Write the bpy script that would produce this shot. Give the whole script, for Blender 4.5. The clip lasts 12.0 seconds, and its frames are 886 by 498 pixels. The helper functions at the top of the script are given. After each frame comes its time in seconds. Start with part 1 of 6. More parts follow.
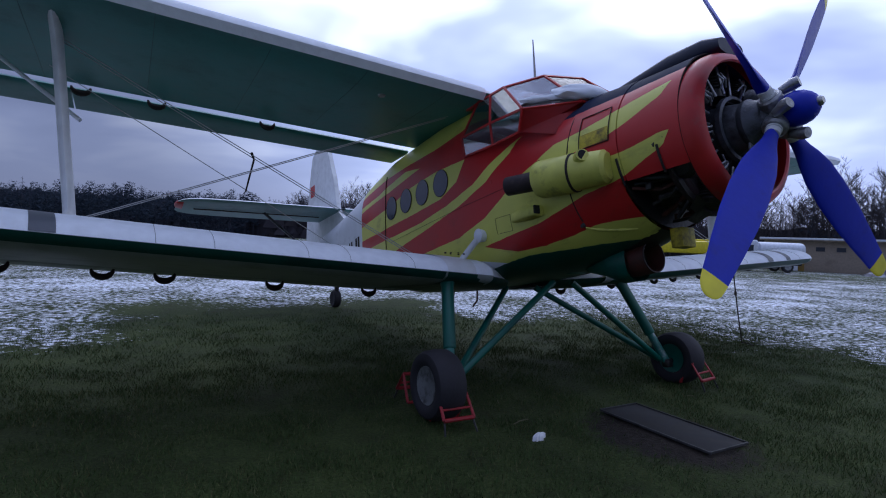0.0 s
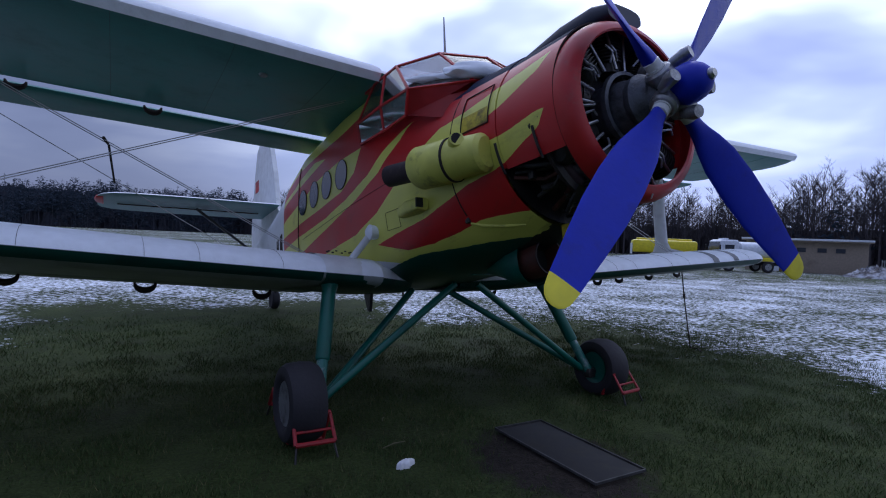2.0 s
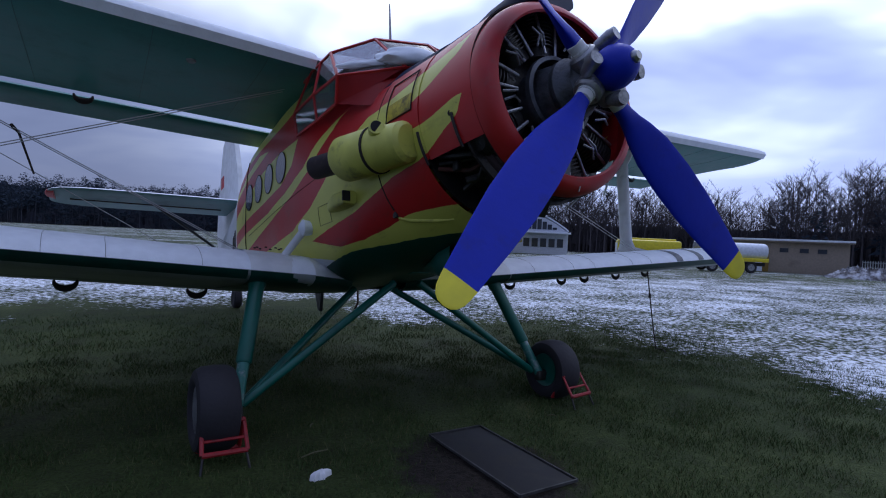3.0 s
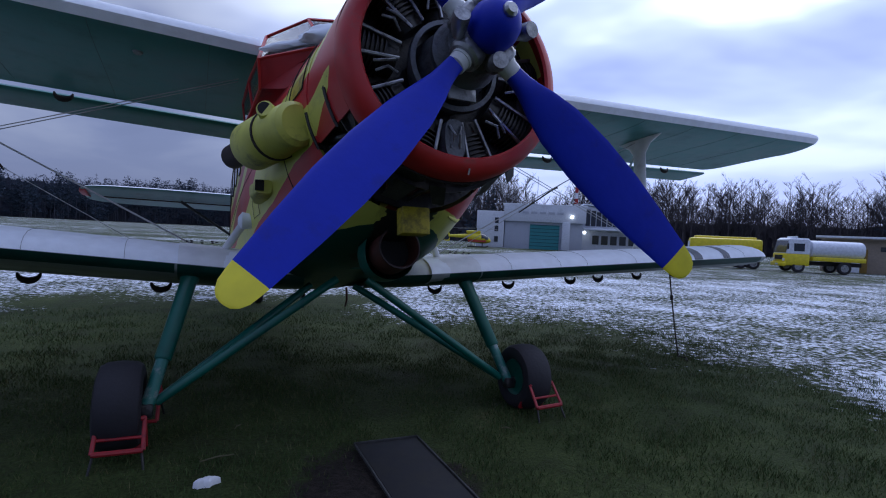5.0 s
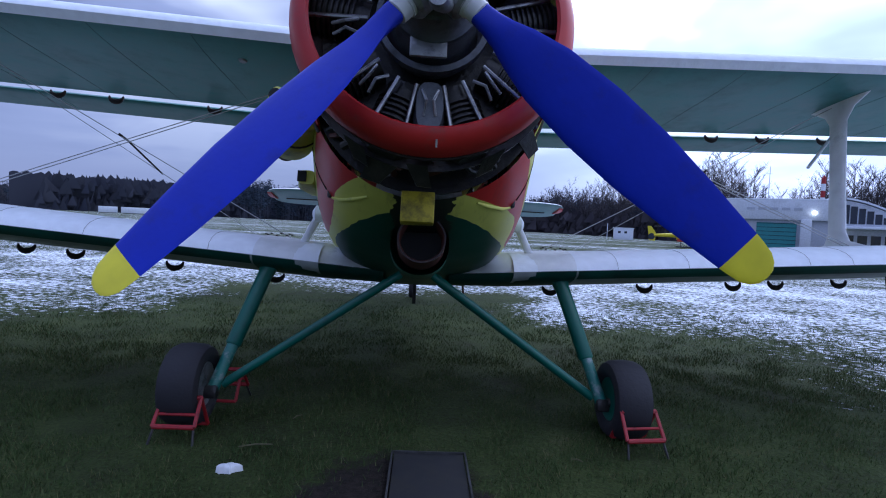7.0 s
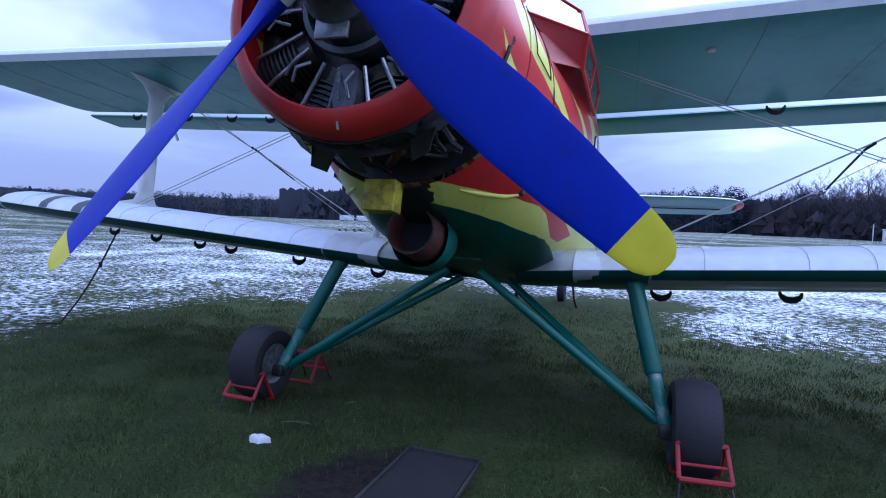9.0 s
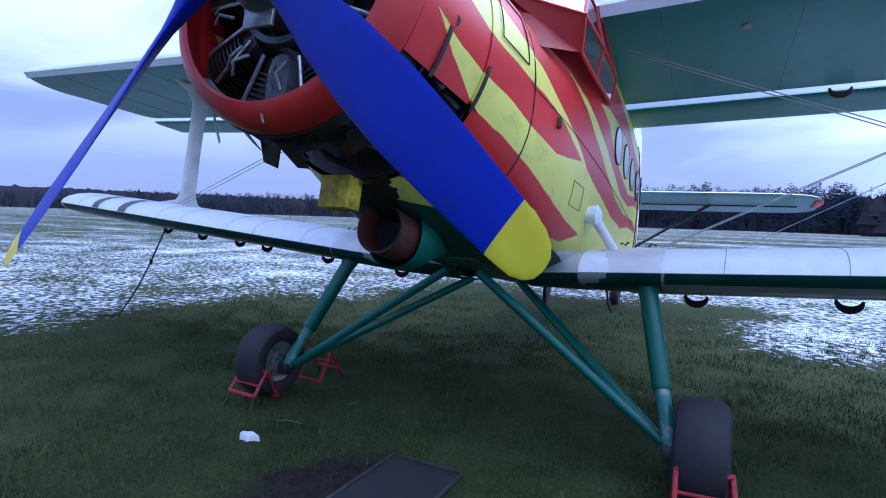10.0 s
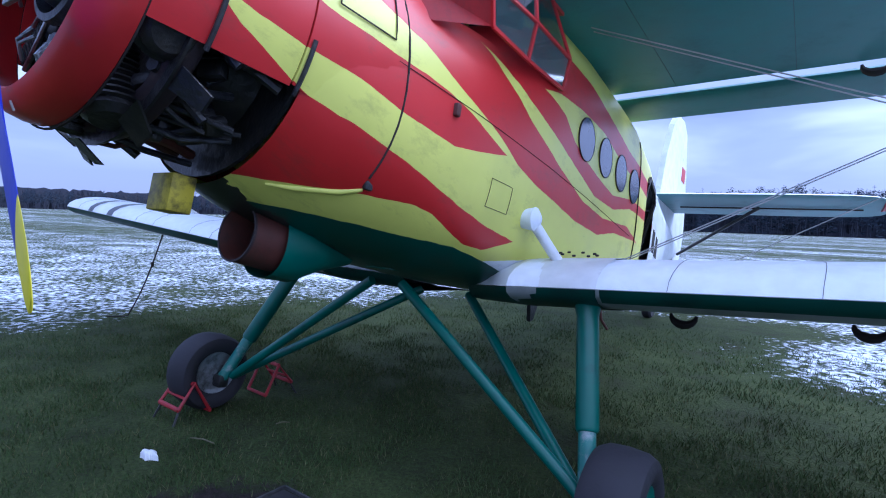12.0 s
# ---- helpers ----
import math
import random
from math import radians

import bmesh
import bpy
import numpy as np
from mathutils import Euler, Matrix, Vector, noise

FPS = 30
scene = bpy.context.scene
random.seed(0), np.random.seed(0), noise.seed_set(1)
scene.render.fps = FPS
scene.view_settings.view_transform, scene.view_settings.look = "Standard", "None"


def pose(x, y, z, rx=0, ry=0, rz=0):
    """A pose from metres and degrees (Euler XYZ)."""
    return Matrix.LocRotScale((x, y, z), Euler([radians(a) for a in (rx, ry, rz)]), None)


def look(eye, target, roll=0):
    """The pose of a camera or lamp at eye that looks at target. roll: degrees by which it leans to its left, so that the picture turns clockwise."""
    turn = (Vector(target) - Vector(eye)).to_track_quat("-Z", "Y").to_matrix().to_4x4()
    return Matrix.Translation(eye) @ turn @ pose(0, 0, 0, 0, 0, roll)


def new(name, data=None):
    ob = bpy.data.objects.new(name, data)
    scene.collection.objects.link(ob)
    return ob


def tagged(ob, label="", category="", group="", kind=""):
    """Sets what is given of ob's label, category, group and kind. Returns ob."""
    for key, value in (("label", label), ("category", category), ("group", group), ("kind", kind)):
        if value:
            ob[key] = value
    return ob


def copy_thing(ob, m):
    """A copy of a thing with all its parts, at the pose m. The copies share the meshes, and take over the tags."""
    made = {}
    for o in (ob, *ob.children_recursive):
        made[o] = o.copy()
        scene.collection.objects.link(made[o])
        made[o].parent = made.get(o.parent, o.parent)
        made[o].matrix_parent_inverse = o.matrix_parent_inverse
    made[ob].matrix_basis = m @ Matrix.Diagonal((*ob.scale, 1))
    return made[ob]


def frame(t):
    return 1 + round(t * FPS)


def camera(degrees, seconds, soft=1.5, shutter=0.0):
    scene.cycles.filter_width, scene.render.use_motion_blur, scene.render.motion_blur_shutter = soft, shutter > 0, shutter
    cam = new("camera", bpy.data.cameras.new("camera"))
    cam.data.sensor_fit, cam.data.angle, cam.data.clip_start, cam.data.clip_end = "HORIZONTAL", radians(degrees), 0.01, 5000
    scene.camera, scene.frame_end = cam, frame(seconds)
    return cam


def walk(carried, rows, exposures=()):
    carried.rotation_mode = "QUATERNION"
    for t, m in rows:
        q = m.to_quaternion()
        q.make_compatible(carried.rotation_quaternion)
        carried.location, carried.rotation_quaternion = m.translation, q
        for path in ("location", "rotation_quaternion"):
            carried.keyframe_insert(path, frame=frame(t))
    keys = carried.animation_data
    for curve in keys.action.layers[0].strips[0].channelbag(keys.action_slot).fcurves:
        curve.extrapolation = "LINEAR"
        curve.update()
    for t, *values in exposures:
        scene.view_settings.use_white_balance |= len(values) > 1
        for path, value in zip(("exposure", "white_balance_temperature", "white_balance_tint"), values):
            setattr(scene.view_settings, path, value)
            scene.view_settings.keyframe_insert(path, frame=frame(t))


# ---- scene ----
cam = camera(80.17, 12.0, soft=1.1)
EXPOSURES = [(0, -0.56, 5880, 10), (2.5, -0.56, 5830, 10), (4.8, -0.54, 5750, 10), (5.5, -0.38, 5720, 10), (6.5, 0.0, 5560, 10), (7.2, 0.18, 5530, 10), (9.0, 0.52, 5150, 11), (9.5, 0.58, 5100, 11), (10.5, 0.60, 5100, 11), (12, 0.78, 5130, 11)]
PATH = [
    (0, (-3.965, -4.132, 1.556), (-2.986, -2.388, 1.524), 2.29),
    (0.5, (-3.708, -4.116, 1.542), (-2.732, -2.370, 1.508), 2.35),
    (1, (-3.395, -4.057, 1.562), (-2.399, -2.323, 1.528), 2.34),
    (1.5, (-3.115, -4.065, 1.568), (-2.106, -2.339, 1.534), 2.47),
    (2, (-2.839, -4.113, 1.580), (-1.831, -2.386, 1.546), 2.51),
    (2.5, (-2.579, -4.134, 1.566), (-1.562, -2.413, 1.528), 2.70),
    (3, (-2.316, -4.148, 1.576), (-1.276, -2.440, 1.541), 2.75),
    (3.2, (-2.196, -4.181, 1.578), (-1.154, -2.475, 1.539), 2.88),
    (4.8, (-1.295, -4.326, 1.595), (-0.432, -2.522, 1.544), 2.90),
    (5, (-1.172, -4.319, 1.589), (-0.373, -2.487, 1.534), 2.82),
    (5.5, (-0.862, -4.331, 1.601), (-0.234, -2.434, 1.535), 2.83),
    (6, (-0.594, -4.258, 1.579), (-0.146, -2.310, 1.502), 2.91),
    (6.5, (-0.301, -4.157, 1.582), (-0.046, -2.175, 1.497), 2.76),
    (7, (0.020, -4.097, 1.580), (0.076, -2.100, 1.487), 2.63),
    (7.2, (0.134, -4.091, 1.562), (0.119, -2.093, 1.475), 2.61),
    (8.8, (1.136, -3.788, 1.539), (0.501, -1.895, 1.438), 2.01),
    (9, (1.241, -3.737, 1.542), (0.532, -1.870, 1.436), 1.92),
    (9.5, (1.463, -3.549, 1.558), (0.622, -1.739, 1.438), 1.86),
    (10, (1.699, -3.335, 1.549), (0.733, -1.588, 1.433), 1.82),
    (10.5, (1.935, -3.109, 1.545), (0.857, -1.429, 1.425), 1.70),
    (11, (2.085, -2.878, 1.547), (0.930, -1.249, 1.429), 1.81),
    (11.5, (2.189, -2.625, 1.575), (1.007, -1.015, 1.461), 1.90),
    (12, (2.312, -2.411, 1.582), (1.120, -0.809, 1.473), 1.94),
]
walk(cam, [(t, look(eye, target, roll)) for t, eye, target, roll in PATH], EXPOSURES)

# ---- world, light ----
SUN_DIR = Vector((0.55, 0.45, 0.70)).normalized()
world = bpy.data.worlds.new("overcast_sky")
scene.world = world
world.use_nodes = True
wt = world.node_tree
wt.nodes.clear()


def wn(kind, operation="", data_type=""):
    n = wt.nodes.new(kind)
    if operation:
        n.operation = operation
    if data_type:
        n.data_type = data_type
    return n


w_out = wn("ShaderNodeOutputWorld")
w_bg = wn("ShaderNodeBackground")
w_bg.inputs[1].default_value = 1.15
w_sky = wn("ShaderNodeTexSky")
w_sky.sky_type, w_sky.sun_disc = "NISHITA", False
w_sky.sun_elevation, w_sky.sun_rotation = radians(44), radians(50)
w_sky_s = wn("ShaderNodeVectorMath", operation="SCALE")
w_sky_s.inputs[3].default_value = 0.07
w_tc = wn("ShaderNodeTexCoord")
w_sep = wn("ShaderNodeSeparateXYZ")
w_div = wn("ShaderNodeVectorMath", operation="DIVIDE")
w_zc = wn("ShaderNodeMath", operation="ADD")
w_zc.inputs[1].default_value = 0.16
w_comb = wn("ShaderNodeCombineXYZ")
w_noise = wn("ShaderNodeTexNoise")
w_noise.inputs["Scale"].default_value = 0.85
w_noise.inputs["Detail"].default_value = 4.0
w_noise.inputs["Roughness"].default_value = 0.48
w_noise.inputs["Distortion"].default_value = 0.25
w_ramp = wn("ShaderNodeValToRGB")
w_ramp.color_ramp.elements[0].position = 0.36
w_ramp.color_ramp.elements[0].color = (0.20, 0.235, 0.43, 1)
w_ramp.color_ramp.elements[1].position = 0.60
w_ramp.color_ramp.elements[1].color = (1.0, 1.04, 1.22, 1)
w_mid = w_ramp.color_ramp.elements.new(0.48)
w_mid.color = (0.42, 0.47, 0.74, 1)
w_hor = wn("ShaderNodeValToRGB")
w_hor.color_ramp.elements[0].position = 0.0
w_hor.color_ramp.elements[0].color = (0.30, 0.335, 0.56, 1)
w_hor.color_ramp.elements[1].position = 0.33
w_hor.color_ramp.elements[1].color = (0.40, 0.45, 0.70, 1)
w_fac = wn("ShaderNodeMapRange")
w_fac.inputs[1].default_value = 0.06
w_fac.inputs[2].default_value = 0.34
w_mix = wn("ShaderNodeMix", data_type="RGBA")
w_add = wn("ShaderNodeMix", data_type="RGBA")
w_add.inputs[0].default_value = 0.85
L = wt.links.new
L(w_tc.outputs["Generated"], w_sep.inputs[0])
L(w_sep.outputs[2], w_zc.inputs[0])
L(w_zc.outputs[0], w_comb.inputs[0]); L(w_zc.outputs[0], w_comb.inputs[1]); w_comb.inputs[2].default_value = 1.0
L(w_tc.outputs["Generated"], w_div.inputs[0]); L(w_comb.outputs[0], w_div.inputs[1])
L(w_div.outputs[0], w_noise.inputs["Vector"])
L(w_noise.outputs["Fac"], w_ramp.inputs[0])
L(w_sep.outputs[2], w_hor.inputs[0])
L(w_sep.outputs[2], w_fac.inputs[0])
L(w_fac.outputs[0], w_mix.inputs[0]); L(w_hor.outputs[0], w_mix.inputs[6]); L(w_ramp.outputs[0], w_mix.inputs[7])
L(w_sky.outputs[0], w_sky_s.inputs[0])
L(w_sky_s.outputs[0], w_add.inputs[6]); L(w_mix.outputs[2], w_add.inputs[7])
# the veiled sun brightens the cloud round it
w_dot = wn("ShaderNodeVectorMath", "DOT_PRODUCT")
w_dot.inputs[1].default_value = Vector((0.70, 0.60, 0.40)).normalized()
w_glow = wn("ShaderNodeMapRange")
w_glow.interpolation_type = "SMOOTHSTEP"
w_glow.inputs[1].default_value, w_glow.inputs[2].default_value, w_glow.inputs[3].default_value, w_glow.inputs[4].default_value = 0.60, 1.0, 0.80, 2.15
w_gs = wn("ShaderNodeVectorMath", "SCALE")
L(w_tc.outputs["Generated"], w_dot.inputs[0]); L(w_dot.outputs["Value"], w_glow.inputs[0])
L(w_add.outputs[2], w_gs.inputs[0]); L(w_glow.outputs[0], w_gs.inputs[3])
# an overcast sky is brightest overhead
w_zen = wn("ShaderNodeMapRange")
w_zen.interpolation_type = "SMOOTHSTEP"
w_zen.inputs[1].default_value, w_zen.inputs[2].default_value, w_zen.inputs[3].default_value, w_zen.inputs[4].default_value = 0.36, 0.85, 1.0, 2.1
w_zs = wn("ShaderNodeVectorMath", "SCALE")
L(w_sep.outputs[2], w_zen.inputs[0]); L(w_gs.outputs[0], w_zs.inputs[0]); L(w_zen.outputs[0], w_zs.inputs[3])
L(w_zs.outputs[0], w_bg.inputs[0])
L(w_bg.outputs[0], w_out.inputs[0])

sun = new("sun", bpy.data.lights.new("sun", "SUN"))
sun.data.energy, sun.data.angle, sun.data.color = 0.6, radians(25), (1.0, 0.96, 0.92)
sun.matrix_world = look((0, 0, 0), -SUN_DIR)


# ---- materials ----
def material(name, color, rough=0.5, metal=0.0, var=0.12, scale=6.0, bump=0.0, bump_scale=40.0, dirt=None, dirt_amount=0.0, dirt_scale=2.0, coat=0.0, random_tint=0.0):
    """A painted or natural surface: base colour, varied at two scales, with optional dirt patches and fine relief."""
    m = bpy.data.materials.new(name)
    m.use_nodes = True
    nt = m.node_tree
    b = nt.nodes["Principled BSDF"]
    lk = nt.links.new
    tc = nt.nodes.new("ShaderNodeTexCoord")
    n1 = nt.nodes.new("ShaderNodeTexNoise"); n1.inputs["Scale"].default_value = scale; n1.inputs["Detail"].default_value = 6
    lk(tc.outputs["Object"], n1.inputs["Vector"])
    rmp = nt.nodes.new("ShaderNodeValToRGB")
    rmp.color_ramp.elements[0].position, rmp.color_ramp.elements[1].position = 0.3, 0.7
    rmp.color_ramp.elements[0].color = (*[c * (1 - var) for c in color], 1)
    rmp.color_ramp.elements[1].color = (*[min(1, c * (1 + var)) for c in color], 1)
    lk(n1.outputs["Fac"], rmp.inputs[0])
    last = rmp.outputs[0]
    if dirt:
        n2 = nt.nodes.new("ShaderNodeTexNoise"); n2.inputs["Scale"].default_value = dirt_scale; n2.inputs["Detail"].default_value = 9; n2.inputs["Roughness"].default_value = 0.7
        lk(tc.outputs["Object"], n2.inputs["Vector"])
        mr = nt.nodes.new("ShaderNodeMapRange"); mr.inputs[1].default_value = 0.62 - 0.3 * dirt_amount; mr.inputs[2].default_value = 0.78 - 0.2 * dirt_amount
        lk(n2.outputs["Fac"], mr.inputs[0])
        mx = nt.nodes.new("ShaderNodeMix"); mx.data_type = "RGBA"
        mx.inputs[7].default_value = (*dirt, 1)
        lk(mr.outputs[0], mx.inputs[0]); lk(last, mx.inputs[6])
        last = mx.outputs[2]
    if random_tint:
        oi = nt.nodes.new("ShaderNodeObjectInfo")
        hs = nt.nodes.new("ShaderNodeHueSaturation")
        mr2 = nt.nodes.new("ShaderNodeMapRange"); mr2.inputs[3].default_value = 1 - random_tint; mr2.inputs[4].default_value = 1 + random_tint
        lk(oi.outputs["Random"], mr2.inputs[0]); lk(mr2.outputs[0], hs.inputs["Value"]); lk(last, hs.inputs["Color"])
        last = hs.outputs[0]
    lk(last, b.inputs["Base Color"])
    mr3 = nt.nodes.new("ShaderNodeMapRange"); mr3.inputs[3].default_value = max(0.03, rough - 0.1); mr3.inputs[4].default_value = min(1, rough + 0.12)
    lk(n1.outputs["Fac"], mr3.inputs[0]); lk(mr3.outputs[0], b.inputs["Roughness"])
    b.inputs["Metallic"].default_value = metal
    b.inputs["Coat Weight"].default_value = coat
    if bump:
        n3 = nt.nodes.new("ShaderNodeTexNoise"); n3.inputs["Scale"].default_value = bump_scale; n3.inputs["Detail"].default_value = 5
        lk(tc.outputs["Object"], n3.inputs["Vector"])
        bp = nt.nodes.new("ShaderNodeBump"); bp.inputs["Strength"].default_value = bump; bp.inputs["Distance"].default_value = 0.02
        lk(n3.outputs["Fac"], bp.inputs["Height"]); lk(bp.outputs[0], b.inputs["Normal"])
    return m


RED = (0.46, 0.016, 0.017)
YEL = (0.62, 0.62, 0.12)
GRN = (0.004, 0.105, 0.075)
WHT = (0.62, 0.66, 0.72)
m_red = material("red_paint", RED, 0.42, dirt=(0.20, 0.02, 0.02), dirt_amount=0.15, var=0.15, scale=3)
m_lip = material("orange_red_paint", (0.43, 0.016, 0.016), 0.42, dirt=(0.25, 0.05, 0.04), dirt_amount=0.15, dirt_scale=5)
m_yellow = material("yellow_paint", YEL, 0.45, dirt=(0.16, 0.16, 0.05), dirt_amount=0.3, dirt_scale=4)
m_tip = material("tip_yellow_paint", (0.80, 0.70, 0.03), 0.45)
m_green = material("green_paint", GRN, 0.38, dirt=(0.01, 0.05, 0.045), dirt_amount=0.3, dirt_scale=3)
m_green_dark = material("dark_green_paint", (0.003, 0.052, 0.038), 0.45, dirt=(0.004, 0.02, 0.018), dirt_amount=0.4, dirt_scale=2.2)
m_blue = material("blue_paint", (0.010, 0.024, 0.43), 0.48, var=0.10, scale=5, bump=0.06, bump_scale=25, dirt=(0.014, 0.022, 0.30), dirt_amount=0.25, dirt_scale=6)
m_blue.node_tree.nodes["Principled BSDF"].inputs["Specular IOR Level"].default_value = 0.28
m_white = material("white_paint", (0.68, 0.70, 0.72), 0.42, dirt=(0.35, 0.37, 0.38), dirt_amount=0.15, dirt_scale=3)
m_snow = material("thin_snow", (0.78, 0.82, 0.88), 0.8, var=0.05, scale=10, bump=0.35, bump_scale=18)
m_grey_fabric = material("silver_grey_dope", (0.33, 0.36, 0.37), 0.45, dirt=(0.16, 0.18, 0.18), dirt_amount=0.35, dirt_scale=2)
m_teal = material("teal_dope", (0.03, 0.17, 0.15), 0.42, dirt=(0.02, 0.10, 0.09), dirt_amount=0.4, dirt_scale=1.5)
m_black = material("black_oily_metal", (0.012, 0.012, 0.013), 0.4, dirt=(0.035, 0.03, 0.025), dirt_amount=0.5, dirt_scale=9, bump=0.3, bump_scale=30)
m_antiglare = material("dark_blue_antiglare_paint", (0.016, 0.022, 0.050), 0.5)
m_rubber = material("tyre_rubber", (0.018, 0.017, 0.022), 0.75, var=0.2, scale=12, bump=0.15, bump_scale=30)
m_steel = material("steel", (0.42, 0.43, 0.45), 0.32, 0.9, dirt=(0.08, 0.08, 0.08), dirt_amount=0.4, dirt_scale=12)
m_alu = material("cast_aluminium", (0.34, 0.35, 0.37), 0.42, 0.75, dirt=(0.06, 0.06, 0.06), dirt_amount=0.45, dirt_scale=8, bump=0.2)
m_engine = material("grey_engine_casing", (0.10, 0.11, 0.13), 0.45, 0.4, dirt=(0.02, 0.02, 0.02), dirt_amount=0.5, dirt_scale=7, bump=0.25)
m_engine_dark = material("oily_dark_casing", (0.035, 0.037, 0.044), 0.38, 0.3, dirt=(0.010, 0.010, 0.010), dirt_amount=0.6, dirt_scale=8, bump=0.4, bump_scale=22)
m_rust = material("rusty_brown_metal", (0.075, 0.020, 0.014), 0.6, dirt=(0.045, 0.02, 0.014), dirt_amount=0.5, dirt_scale=8)
m_darkpipe = material("burnt_exhaust", (0.035, 0.024, 0.026), 0.6, 0.3, dirt=(0.09, 0.06, 0.05), dirt_amount=0.3, dirt_scale=9)
m_cable = material("steel_cable", (0.42, 0.42, 0.42), 0.5, 0.5)
m_chock = material("red_chock_paint", (0.30, 0.010, 0.016), 0.5, dirt=(0.10, 0.01, 0.012), dirt_amount=0.35, dirt_scale=10)
# near-black, for cabin fittings and for shade painted inside ducts and pipes
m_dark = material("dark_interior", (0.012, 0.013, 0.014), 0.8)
m_seam = material("seam_dirt", (0.02, 0.015, 0.012), 0.8)


def glass(name, tint=(0.6, 0.68, 0.75)):
    m = bpy.data.materials.new(name)
    m.use_nodes = True
    nt = m.node_tree
    nt.nodes.clear()
    out = nt.nodes.new("ShaderNodeOutputMaterial")
    mix = nt.nodes.new("ShaderNodeMixShader")
    tr = nt.nodes.new("ShaderNodeBsdfTransparent"); tr.inputs[0].default_value = (*tint, 1)
    gl = nt.nodes.new("ShaderNodeBsdfGlossy"); gl.inputs["Roughness"].default_value = 0.06
    fr = nt.nodes.new("ShaderNodeFresnel"); fr.inputs[0].default_value = 1.45
    nt.links.new(fr.outputs[0], mix.inputs[0]); nt.links.new(tr.outputs[0], mix.inputs[1]); nt.links.new(gl.outputs[0], mix.inputs[2])
    nt.links.new(mix.outputs[0], out.inputs[0])
    return m


m_glass = glass("cockpit_glass", (0.13, 0.15, 0.18))


# ---- building helpers ----
def part(name, bm, mat, parent=None, label="", smooth=True):
    """Links a bmesh as one mesh object under a thing or a part."""
    me = bpy.data.meshes.new(name)
    bmesh.ops.recalc_face_normals(bm, faces=bm.faces)
    if smooth:
        for f in bm.faces:
            f.smooth = True
    bm.to_mesh(me)
    bm.free()
    me.materials.append(mat)
    if smooth:
        me.set_sharp_from_angle(angle=radians(38))
    ob = new(name, me)
    ob.parent = parent
    if label:
        tagged(ob, label)
    return ob


def top(name, m=None, label="", category="", group="", kind=""):
    e = new(name)
    if m is not None:
        e.matrix_basis = m
    return tagged(e, label, category, group, kind)


def loft(rings, caps=(True, True), closed=True, bm=None):
    bm = bm or bmesh.new()
    vs = [[bm.verts.new(p) for p in r] for r in rings]
    n = len(rings[0])
    for a, b in zip(vs, vs[1:]):
        for i in range(n if closed else n - 1):
            j = (i + 1) % n
            bm.faces.new((a[i], a[j], b[j], b[i]))
    if caps[0]:
        bm.faces.new(vs[0][::-1])
    if caps[1]:
        bm.faces.new(vs[-1])
    return bm


def disc_ring(c, axis, r, n=16, sx=1.0, roll=0.0):
    axis = Vector(axis).normalized()
    q = axis.to_track_quat("Z", "Y")
    return [Vector(c) + q @ Vector((math.cos(roll + 2 * math.pi * i / n) * r * sx, math.sin(roll + 2 * math.pi * i / n) * r, 0)) for i in range(n)]


def tube(points, radii, n=12, bm=None, sx=1.0, caps=(True, True)):
    """A round bar through points; radii one number or one each."""
    pts = [Vector(p) for p in points]
    rs = radii if isinstance(radii, (list, tuple)) else [radii] * len(pts)
    rings = []
    for i, p in enumerate(pts):
        d = (pts[min(i + 1, len(pts) - 1)] - pts[max(i - 1, 0)])
        rings.append(disc_ring(p, d, rs[i], n, sx))
    return loft(rings, caps, True, bm)


def revolve(profile, axis_o, axis_d, n=32, bm=None, closed_profile=False):
    """profile: (along, radius) pairs turned about an axis."""
    o, d = Vector(axis_o), Vector(axis_d).normalized()
    rings = [disc_ring(o + d * a, d, max(r, 1e-4), n) for a, r in profile]
    if closed_profile:
        rings.append(rings[0])
        b = loft(rings, (False, False), True, bm)
        bmesh.ops.remove_doubles(b, verts=b.verts, dist=1e-5)
        return b
    return loft(rings, (profile[0][1] > 1e-3, profile[-1][1] > 1e-3), True, bm)


def box(c, size, bm=None, m=None, bevel=0.0):
    bm = bm or bmesh.new()
    r = bmesh.ops.create_cube(bm, size=1)
    vs = r["verts"]
    for v in vs:
        v.co = Vector((v.co.x * size[0], v.co.y * size[1], v.co.z * size[2]))
        if m is not None:
            v.co = m @ v.co
        v.co += Vector(c)
    if bevel:
        es = list({e for v in vs for e in v.link_edges})
        bmesh.ops.bevel(bm, geom=es, offset=bevel, segments=2, affect="EDGES", profile=0.5)
    return bm


def bar(a, b, w, h, bm=None, up=(0, 0, 1)):
    """A rectangular bar from a to b."""
    a, b = Vector(a), Vector(b)
    d = (b - a).normalized()
    x = d.cross(Vector(up)).normalized()
    z = x.cross(d)
    ring = lambda p: [p + x * (sx * w / 2) + z * (sz * h / 2) for sx, sz in ((-1, -1), (1, -1), (1, 1), (-1, 1))]
    return loft([ring(a), ring(b)], (True, True), True, bm)

# ---- ground ----
def snow_edge(x, y):
    """Above 0 where snow lies: the wings kept the grass below them clear."""
    wing = max(x - 4.4, -5.4 - x, y - 3.9 + 0.10 * abs(x))
    strip = max(x - 1.1, -3.6 - x, y - 7.4)
    front = max(y + 0.6 - 0.05 * x, x - 4.6) if x > 0 else max(y - 1.0 + 0.25 * (abs(x) - 5), min(-x - 4.9, y + 1.2))
    return min(wing, strip, front)


